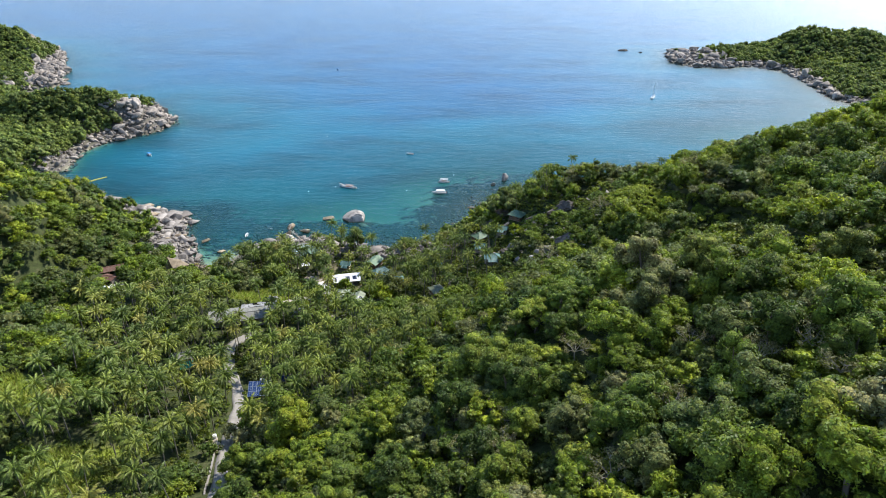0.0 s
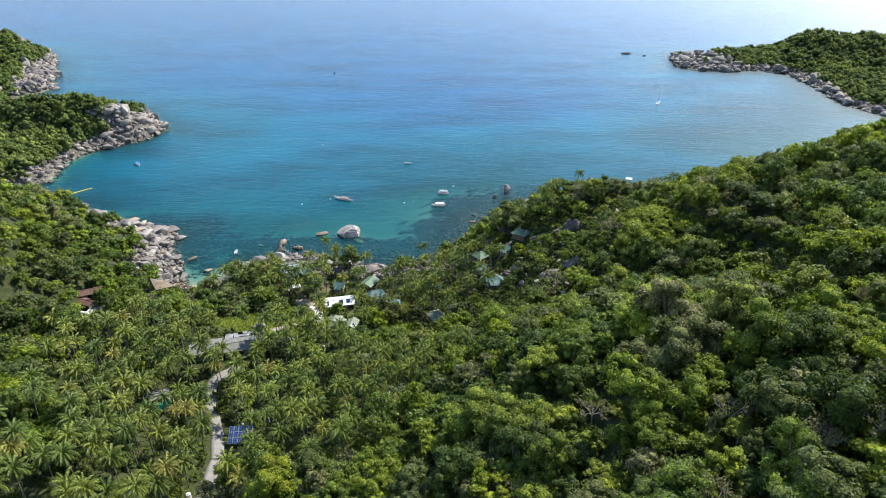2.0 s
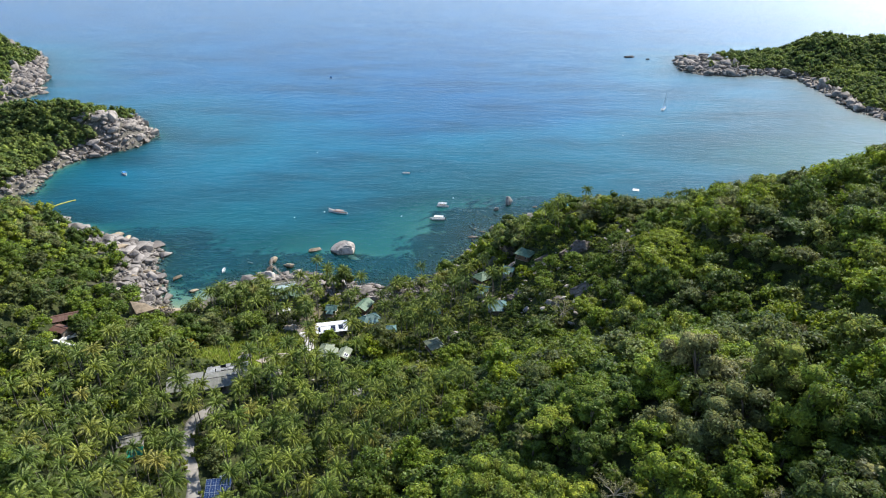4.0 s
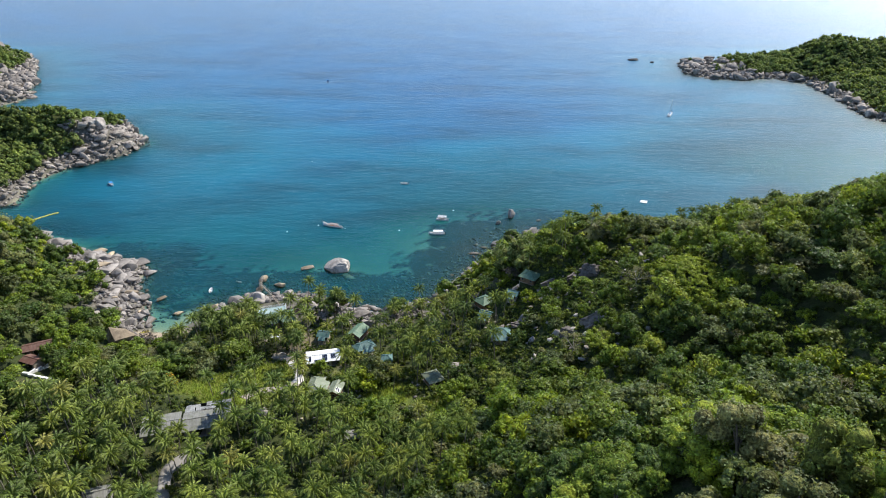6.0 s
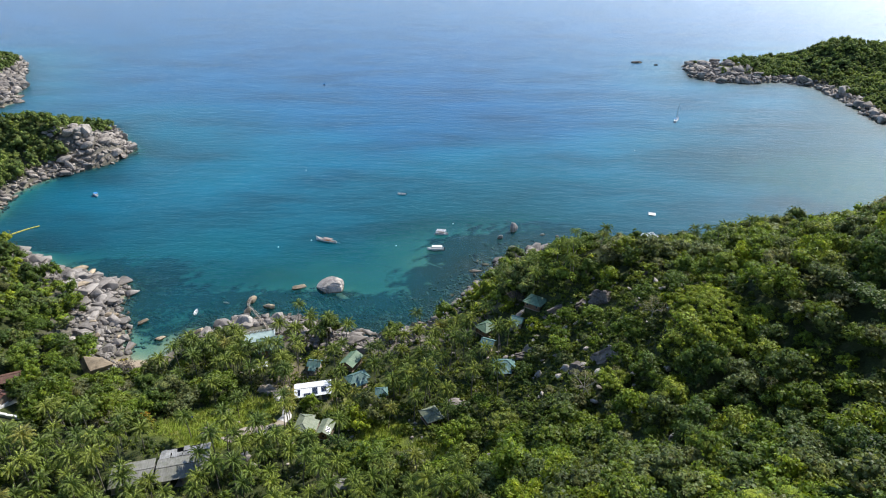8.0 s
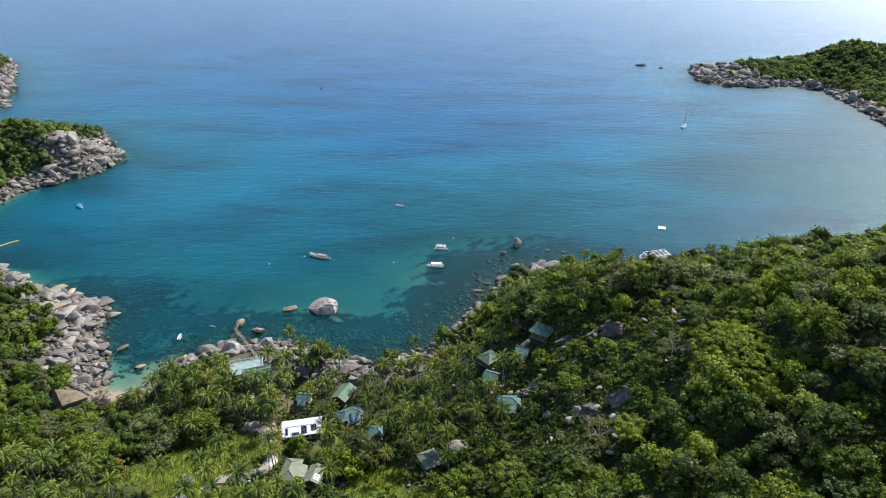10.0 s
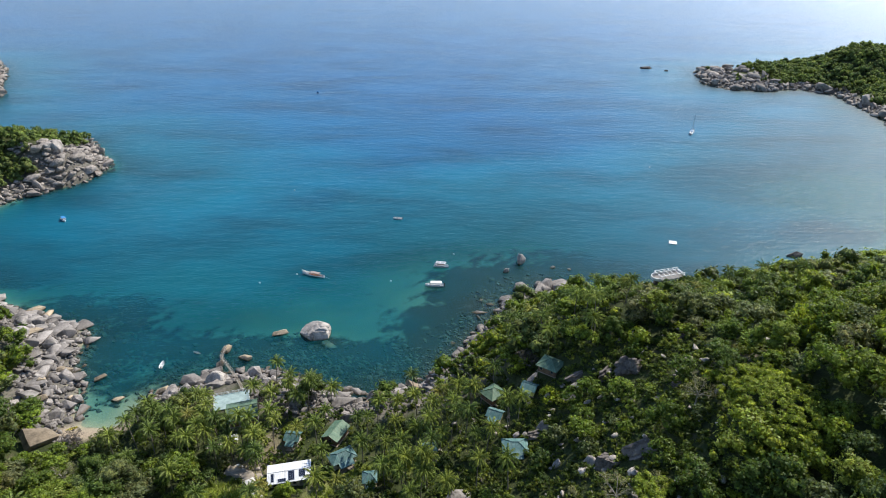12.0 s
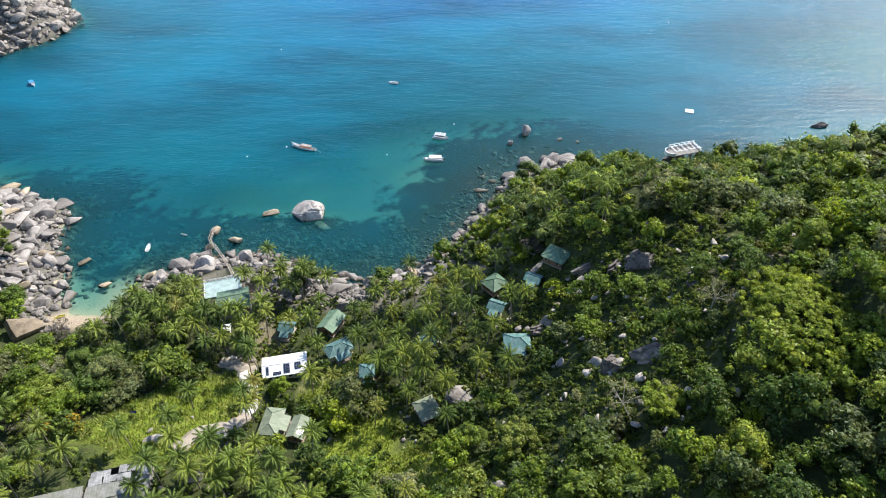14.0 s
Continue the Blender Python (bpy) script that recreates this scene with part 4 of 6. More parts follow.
# scrub on the stony hillside above the bungalows
hx, hy = scatter(0, 104, 205, 320, 2.0)
hd = inland(hx, hy)
keep = (hd > 4) & free_of_things(hx, hy, 0.9, 0.7) & (patch(hx, hy, SCRUB + [(18, 245, 22, 26)]) > 0.3) & (rng.uniform(size=hx.size) > 0.10) & (np.hypot(hx - 80, hy - 236) > 12)
woods("hillside_scrub", np.stack([hx[keep], hy[keep], 0.8 + 1.5 * rng.uniform(size=keep.sum()) ** 2.5], -1), BUSH, "dense dark green scrub on the stony hillside", leaf=SHRUB_LEAF, inner=INNER_SHRUB, lift=(-0.3, 0.2))

# tall grass in the clearings
lx, ly = scatter(-140, 10, 105, 280, 0.62)
keep = (patch(lx, ly, LAWNS) > 0.35) & free_of_things(lx, ly, 0.4) & (rng.uniform(size=lx.size) > 0.3)
px2, py2 = scatter(-160, 45, 95, 300, 1.05)
keep2 = (patch(px2, py2, GROVES) > 0.5) & (inland(px2, py2) > 6) & free_of_things(px2, py2, 0.3, 0.7) & (rng.uniform(size=px2.size) > 0.82)
lx, ly, keep = np.concatenate([lx, px2]), np.concatenate([ly, py2]), np.concatenate([keep, keep2])
TUFT = []
for k in range(3):
    r0 = np.random.default_rng(90 + k)
    a = r0.uniform(0, 6.28, 7)
    foot = np.stack([np.cos(a), np.sin(a), np.zeros(7)], -1) * 0.25
    tip = foot * r0.uniform(1.5, 3.5, (7, 1)) + np.array((0, 0, 1.0)) * r0.uniform(0.6, 1.1, (7, 1))
    w = np.stack([-np.sin(a), np.cos(a), np.zeros(7)], -1) * 0.09
    v = np.stack([foot - w, foot + w, tip], 1).reshape(-1, 3)
    TUFT.append(((v, [(np.arange(21).reshape(7, 3), 0)], 0.0), None))
woods("tall_grass", np.stack([lx[keep], ly[keep], rng.uniform(0.7, 1.7, keep.sum())], -1), TUFT, "tall bright green grass in the clearings", leaf=GRASS_LEAF, lift=(-0.05, 0.05), slots=[GRASS_LEAF])

# half-bare trees with pale twigs
def twiggy(seed, height, spread_r):
    r = np.random.default_rng(seed)
    parts, ends = [], []
    fork = np.array((r.uniform(-0.2, 0.2), r.uniform(-0.2, 0.2), height * 0.4))
    parts.append(tube([(0, 0, -0.8), fork * (1, 1, 0.5), fork], [0.20, 0.17, 0.14], 6))
    for k in range(8):
        a = 2.4 * k + r.uniform(-0.3, 0.3)
        q = 0.25 + 0.75 * math.sqrt((k + 0.3) / 8)
        tip = np.array((math.cos(a) * q * spread_r, math.sin(a) * q * spread_r, height * (1.0 - 0.28 * q * q)))
        mid = (fork + tip) / 2 + (0, 0, 0.3)
        parts.append(tube([fork, mid, tip], [0.10, 0.07, 0.03], 5))
        for _ in range(7):
            s = r.uniform(0.2, 1.0)
            root = mid + (tip - mid) * s
            end = root + unit(r.normal(size=3) + unit(tip - fork) * 0.9 + (0, 0, 0.5)) * r.uniform(0.8, 1.6)
            parts.append(tube([root, (root + end) / 2 + (0, 0, 0.1), end], [0.045, 0.035, 0.02], 3))
            ends.append(end)
    v, f, _ = joined([(v, [(q, 0)], 0.0) for v, q in parts])
    ends = np.array(ends)
    lv, lf = clumps(r, ends, np.full(len(ends), 0.6), 20, 0.15)
    return v, f, lv, lf


first = []
for k in range(4):
    v, f, lv, lf = twiggy(600 + k, (4.6, 5.4, 4.2, 3.6)[k], (3.4, 4.2, 3.0, 3.0)[k])
    if k < 3:
        tree = thing("bare_tree", Matrix.Identity(4), "half-bare tree with pale grey twigs and sparse olive leaves", "tree", "half-bare trees")
    else:
        tree = thing("dry_shrub", Matrix.Identity(4), "leafless purplish-grey shrub among the green trees", "shrub", "dry shrubs")
    part("trunk", np_mesh("trunk", v, f, [PALE_BARK if k < 3 else BARK], True), None, tree)
    part("crown", np_mesh("crown", lv, [(lf, 0)], [PALE_LEAF if k < 3 else DRY_LEAF], False, [("tint", np.zeros(len(lv)))]), None, tree)
    first.append(tree)
DRY = [(-121, 283), (-118, 279), (-97, 262), (-109, 240), (-64, 300), (30, 300), (62, 150), (100, 250), (120, 290), (36, 318)]
for i, (x, y) in enumerate(DRY):
    m = Matrix.LocRotScale((x, y, high(x, y) + 0.6), Euler((0, 0, i * 1.9)), Vector((1, 1, 1)) * (1.0, 0.8, 1.15)[i % 3])
    tree = first[3] if i == 0 else copy_thing(first[3], m)
    tree.matrix_basis = m
BARE = [(39, 86), (43.5, 66), (53.5, 90), (60.5, 79), (11.5, 98), (85, 168.5), (5, 100), (61, 88), (15, 106), (50, 229), (42, 230), (92, 140), (70, 120), (30, 120), (27, 76), (48, 104), (66, 250), (80, 205), (-112, 262), (-104, 238)]
for i, (x, y) in enumerate(BARE):
    m = Matrix.LocRotScale((x, y, high(x, y) + 1.2), Euler((0, 0, i * 1.3)), Vector((1, 1, 1)) * (1.0, 0.85, 1.15, 0.95)[i % 4])
    tree = first[i] if i < 3 else copy_thing(first[i % 3], m)
    tree.matrix_basis = m

# small trees with yellow and orange leaves
(v, f, t), tips = grown(190, 2.4, 2, 0.25, 60)
tv, tf = trunk_and_limbs(191, 0.5, 0.07, tips[:4] * (0.9, 0.9, 1.0))
gold = None
for i, (x, y, r) in enumerate([(-99.5, 236, 2.0), (-93, 238.5, 2.3), (-90.5, 236.5, 1.7), (24, 122, 1.9)]):
    m = Matrix.LocRotScale((x, y, high(x, y) + 1.4), Euler((0, 0, 2.1 * i)), (r, r, r))
    if gold:
        copy_thing(gold, m).matrix_basis = m
        continue
    gold = thing("yellow_leaved_tree", m, "small tree with yellow and orange leaves among green ones", "tree", "yellow-leaved trees")
    part("trunk", np_mesh("trunk", tv, tf, [BARK], True), None, gold)
    part("crown", np_mesh("crown", v, f, [GOLD_LEAF, INNER_SHRUB], True, [("tint", t)]), None, gold)

# the giant spreading tree on the slope
(v, f, t), tips = crown(11, 16.0, 10.5, 1.0, 420, 74, 0.22, 0.62, (0.034, 0.085), 0.90, True, 0.74)
giant = thing("spreading_tree", pose(80, 236, high(80, 236) - 3.5), "huge spreading tree with wide light green crown on the slope", "tree")
tv, tf = trunk_and_limbs(5, 4.5, 0.7, tips[:9], 8)
part("trunk", np_mesh("trunk", tv, tf, [BARK], True), None, giant)
part("crown", np_mesh("crown", v, f, [LIGHT_LEAF, INNER_LIGHT], True, [("tint", np.full(len(v), 0.5))]), None, giant)



def palm_size(x, y):
    """Lower palms on the windy hill above the point."""
    return 0.84 if x > 20 and y > 305 else 0.97


first = []
for k in range(6):
    hgt = (8.6, 10.5, 12.5, 9.6, 11.6, 14.0)[k]
    palm = thing("coconut_palm", Matrix.Identity(4), "tall coconut palm with drooping green fronds in the valley grove", "palm", "coconut palms")
    v, f, top = palm_trunk(200 + k, hgt, (0.5, 1.2, 1.6, 0.3, 0.9, 1.3)[k])
    part("trunk", np_mesh("trunk", v, f, [PALM_BARK], True), None, palm)
    v, f = palm_crown(220 + k, (4.4, 4.7, 4.2, 4.8, 4.5, 4.1)[k], (25, 26, 23, 27, 25, 24)[k], 11)
    part("crown", np_mesh("crown", v + top, f, [PALM_LEAF], False, [("tint", np.zeros(len(v)))]), None, palm)
    first.append(palm)
for i, (x, y) in enumerate(PALMS[:300]):
    k = i % 6
    m = Matrix.LocRotScale((x, y, high(x, y)), Euler((0, 0, rng.uniform(0, 6.28))), Vector((1, 1, 1)) * palm_size(x, y) * rng.uniform(0.78, 1.08))
    palm = first[k] if i < 6 else copy_thing(first[k], m)
    palm.matrix_basis = m
if len(PALMS) > 300:
    parts, z = [], ground(PALMS[300:, 0], PALMS[300:, 1])
    for i, ((x, y), h) in enumerate(zip(PALMS[300:], z)):
        own = {o.name.split('.')[0]: o.data for o in first[i % 6].children}
        tr, cr = own['trunk'], own['crown']
        for me, slot in ((tr, 1), (cr, 0)):
            v = np.array([p.co[:] for p in me.vertices])
            f = [p.vertices[:] for p in me.polygons]
            parts.append((planted(v, x, y, h, i * 1.7, palm_size(x, y), palm_size(x, y)), [(np.array(f), slot)], (i * 0.37) % 1))
    v, f, t = joined(parts)
    tagged(new("palm_grove", np_mesh("palm_grove", v, f, [PALM_LEAF, PALM_BARK], False, [("tint", t)])), "more coconut palms along the edges of the grove", "forest", kind="stuff")


# ---- rocks ----
def boulder_mesh(name, seed, material, corners=13, round_off=0.16, rough=0.05, worn=2):
    """Weathered granite: an angular block with worn edges and uneven faces."""
    r = np.random.default_rng(seed)
    bm = bmesh.new()
    for p in unit(r.normal(size=(corners, 3))) * r.uniform(0.82, 1.12, (corners, 1)):
        bm.verts.new(p)
    hull_made = bmesh.ops.convex_hull(bm, input=bm.verts)
    bmesh.ops.delete(bm, geom=[g for g in hull_made["geom_interior"] if isinstance(g, bmesh.types.BMVert)], context="VERTS")
    bmesh.ops.dissolve_limit(bm, angle_limit=radians(16), verts=bm.verts, edges=bm.edges)
    bmesh.ops.bevel(bm, geom=list(bm.edges), offset=round_off, segments=worn, profile=0.6, affect="EDGES", clamp_overlap=True)
    bmesh.ops.triangulate(bm, faces=bm.faces)
    if worn > 1:
        bmesh.ops.subdivide_edges(bm, edges=[e for e in bm.edges if e.calc_length() > 0.8], cuts=1)
        bmesh.ops.triangulate(bm, faces=bm.faces)
    for v in bm.verts:
        v.co *= 1 + rough * noise.noise(v.co * 1.7 + Vector((seed, 0, 0))) + rough * 0.6 * noise.noise(v.co * 4.5 + Vector((0, seed, 0)))
    return from_bm(name, bm, material, True)


def outcrop_mesh(name, seed, material, faces=8, rough=1.0, cuts=()):
    """A big granite mass: rounded, split along flat faces, with cracks and knobs."""
    r = np.random.default_rng(seed)
    bm = bmesh.new()
    bmesh.ops.create_icosphere(bm, subdivisions=5, radius=1.0)
    planes = [(Vector(p), k) for p, k in zip(unit(r.normal(size=(faces, 3)) * (1, 1, 0.7)), r.uniform(0.5, 0.82, faces))]
    planes += [(Vector(p).normalized(), k) for p, k in cuts]
    shift = Vector((seed * 3.7, seed * 1.3, 0))
    for v in bm.verts:
        p = v.co * (1 + 0.22 * rough * noise.noise(v.co * 1.2 + shift))
        for n, k in planes:
            over = p.dot(n) - k
            if over > 0:
                p = p - n * over * 0.9
        crack = abs(noise.noise(p * 1.6 + shift * 2))
        p *= 1 + rough * (0.05 * noise.noise(p * 4 + shift) + 0.025 * noise.noise(p * 10 + shift)) - 0.10 * max(0, 1 - crack / 0.07)
        v.co = p
    return from_bm(name, bm, material, True)


def block_mesh(name, seed, material):
    """A great split block: six uneven flat faces, blunt edges and one spalled corner."""
    r = np.random.default_rng(seed)
    bm = bmesh.new()
    for sx in (-1, 1):
        for sy in (-1, 1):
            for sz in (-1, 1):
                p = np.array((sx, sy, sz)) * r.uniform(0.6, 1.06, 3)
                if sx + sy + sz == 3:
                    p = p * 0.72
                bm.verts.new(p)
    bmesh.ops.convex_hull(bm, input=bm.verts)
    bmesh.ops.dissolve_limit(bm, angle_limit=radians(12), verts=bm.verts, edges=bm.edges)
    bmesh.ops.bevel(bm, geom=list(bm.edges), offset=0.07, segments=2, profile=0.6, affect="EDGES", clamp_overlap=True)
    bmesh.ops.triangulate(bm, faces=bm.faces)
    for _ in range(4):
        bmesh.ops.subdivide_edges(bm, edges=[e for e in bm.edges if e.calc_length() > 0.2], cuts=1)
        bmesh.ops.triangulate(bm, faces=bm.faces)
    for v in bm.verts:
        v.co *= 1 + 0.035 * noise.noise(v.co * 2.2 + Vector((seed, 0, 0))) + 0.03 * noise.noise(v.co * 6.0)
    return from_bm(name, bm, material, False)


def crag_mesh(name, seed, material):
    """A bare rock face: slabs split off a rounded mass along leaning joints, with sharp steps between them."""
    r = np.random.default_rng(seed)
    bm = bmesh.new()
    bmesh.ops.create_icosphere(bm, subdivisions=5, radius=1.0)
    planes = [(Vector(p), k) for p, k in zip(unit(r.normal(size=(13, 3)) * (1, 1, 0.8)), r.uniform(0.50, 0.80, 13))]
    joint = Vector(unit(r.normal(size=3) * (1, 0.6, 0.3)))
    cross = Vector(unit(r.normal(size=3) * (0.5, 1, 0.6)))
    shift = Vector((seed * 2.3, seed * 0.7, 0))
    for v in bm.verts:
        p = v.co * (1 + 0.15 * noise.noise(v.co * 1.5 + shift))
        for n, k in planes:
            over = p.dot(n) - k
            if over > 0:
                p = p - n * over
        w = p.dot(joint) * 3.1 + 0.5 * noise.noise(p * 1.5 + shift)
        u = p.dot(cross) * 2.2 + 0.6 * noise.noise(p * 1.3 - shift)
        lift = 0.16 * noise.cell(Vector((math.floor(w), math.floor(u), seed))) - 0.08
        gap = min(abs(w - round(w)), abs(u - round(u)))
        v.co = p * (1 + lift - (0.10 if gap < 0.05 else 0.0) + 0.03 * noise.noise(p * 6 + shift))
    return from_bm(name, bm, material, False)


ROCKS = [boulder_mesh("boulder", 300 + k, GRANITE, 11 + k) for k in range(9)]
TAN_ROCKS = [boulder_mesh("boulder", 320 + k, TAN_GRANITE, 14) for k in range(3)]
SMALL_ROCKS = [boulder_mesh("boulder", 310 + k, GRANITE, 9 + k, 0.14, 0.05, 1) for k in range(5)]
SHARP_ROCKS = [boulder_mesh("boulder", 390 + k, HEAD_GRANITE, 8 + k, 0.07, 0.04, 1) for k in range(6)]
HILL_ROCKS = [crag_mesh("boulder", 330 + k, DARK_GRANITE) for k in range(4)]


def boulder(me, x, y, z, sx, sy, sz, turn=0.0, tilt=0.0, label="weathered grey granite boulder on the shore", group="shore boulders", name="boulder"):
    ob = new(name, me)
    ob.matrix_basis = Matrix.LocRotScale((x, y, z), Euler((tilt, tilt * 0.5, turn)), (sx, sy, sz))
    return tagged(ob, label, "rock", group)


def rock_spots(zone, cell, seed, lo, hi, limit=None):
    """Rocks over the shore inside an oval zone, from lo to hi metres inland."""
    r = np.random.default_rng(seed)
    a, b, rx, ry = zone
    gx, gy = np.meshgrid(np.arange(a - rx, a + rx, cell), np.arange(b - ry, b + ry, cell))
    x = gx.ravel() + r.uniform(-0.5, 0.5, gx.size) * cell
    y = gy.ravel() + r.uniform(-0.5, 0.5, gx.size) * cell
    d = inland(x, y)
    ok = (np.hypot((x - a) / rx, (y - b) / ry) < 1) & (np.hypot((x + 119) / 11, (y - 294) / 8) > 1) & (d > lo) & (d < hi + 4 * ripple(x, y, 8.0))
    return np.stack([x[ok], y[ok], cell * (0.30 + 0.72 * r.uniform(size=ok.sum()) ** 2.4)], -1)


def rock_heap(name, spots, label, shapes, sink=0.25, flat=1.0, tip=0.4):
    r = np.random.default_rng(len(spots))
    data = []
    for me in shapes:
        v = np.empty(len(me.vertices) * 3)
        me.vertices.foreach_get("co", v)
        f = np.empty(len(me.loops), np.int32)
        me.loops.foreach_get("vertex_index", f)
        data.append((v.reshape(-1, 3), f.reshape(-1, 3)))
    z = ground(spots[:, 0], spots[:, 1])
    parts = []
    for (x, y, s), h in zip(spots, z):
        v, f = data[r.integers(len(data))]
        e = np.array(Euler((r.uniform(-tip, tip), r.uniform(-tip, tip), r.normal(0.3, 0.5))).to_matrix())
        parts.append(((v * (s * r.uniform(0.9, 1.5), s, s * flat * r.uniform(0.6, 0.95))) @ e.T + (x, y, h + s * sink), [(f, 0)], 0.0))
    v, f, _ = joined(parts)
    return tagged(new(name, np_mesh(name, v, f, [shapes[0].materials[0]], True)), label, "rocks", kind="stuff")


heap = np.concatenate([rock_spots((-152, 332, 32, 44), 4.0, 1, -3, 20), rock_spots((-200, 372, 45, 24), 4.0, 2, -3, 12)])
shore = np.concatenate([rock_spots((-50, 318, 62, 16), 3.4, 3, -5, 7), rock_spots((15, 345, 22, 45), 3.0, 4, -3, 5), rock_spots((55, 402, 45, 14), 4.6, 5, -5, 5)])
picked = np.concatenate([heap[:190], shore[:110]])
rr = np.random.default_rng(77)
for i, (x, y, s) in enumerate(picked):
    boulder(ROCKS[i % 9] if rr.uniform() > 0.08 else TAN_ROCKS[i % 3], x, y, high(x, y) + s * 0.35, s * rr.uniform(1.05, 1.9), s, s * rr.uniform(0.5, 0.9), rr.normal(0.35, 0.55), rr.uniform(-0.4, 0.4))
rest = [heap[190:], shore[110:]]
rest += [rock_spots((-155, 330, 40, 48), 1.9, 6, -4, 19), rock_spots((-200, 372, 45, 24), 2.2, 7, -3, 11), rock_spots((-40, 314, 75, 20), 1.8, 8, -6, 7), rock_spots((20, 350, 26, 48), 1.8, 9, -3, 5)]
rest += [rock_spots((-34, 304, 26, 13), 1.7, 24, 3, 13), rock_spots((-50, 300, 30, 12), 1.3, 25, 3, 12), rock_spots((-58, 303, 13, 9), 2.1, 27, 1, 20), rock_spots((45, 379, 17, 12), 4.4, 28, -2, 12), rock_spots((-131, 291, 13, 10), 1.9, 26, 3, 16)]
rock_heap("rubble", np.concatenate(rest), "smaller grey granite rocks filling the gaps of the shore", SMALL_ROCKS)
rest = [rock_spots((-254, 555, 45, 66), 2.9, 10, -3, 30), rock_spots((-268, 455, 32, 46), 3.2, 11, -3, 13), rock_spots((-465, 790, 90, 140), 5.0, 12, -4, 34), rock_spots((300, 830, 50, 68), 4.6, 13, -4, 26), rock_spots((340, 800, 70, 30), 4.2, 14, -4, 14),
        rock_spots((390, 690, 40, 130), 4.2, 15, -5, 14), rock_spots((300, 500, 120, 80), 4.5, 16, -4, 8)]
rest += [rock_spots((-250, 556, 34, 56), 5.6, 31, -2, 30), rock_spots((-470, 790, 80, 130), 7.5, 32, -3, 40), rock_spots((306, 832, 50, 62), 7.0, 33, -3, 40), rock_spots((390, 690, 36, 120), 6.5, 34, -3, 9)]
rock_heap("headland_rocks", np.concatenate(rest), "heaped grey granite rocks along the headlands", SHARP_ROCKS, 0.40, 0.85, 0.7)
wet = np.concatenate([rock_spots((-55, 335, 60, 22), 2.3, 17, -34, -1), rock_spots((-140, 345, 40, 46), 2.9, 18, -26, -1), rock_spots((20, 368, 35, 40), 3.0, 19, -22, -1), rock_spots((80, 412, 45, 14), 3.6, 20, -18, -1)])
wet = wet[(ripple(wet[:, 0], wet[:, 1], 6.0) + 0.35 * rr.uniform(size=len(wet))) > 0.05]
wet = np.concatenate([wet, rock_spots((-42, 327, 62, 19), 1.55, 21, -26, -0.5), rock_spots((18, 352, 20, 30), 1.8, 22, -14, -0.5)])
REEF_ROCKS = [boulder_mesh("reef", 350 + k, REEF, 9, 0.2, 0.05, 1) for k in range(4)]
rock_heap("reef", wet, "dark algae-covered rocks under the shallow water", REEF_ROCKS, 0.05, 0.55)

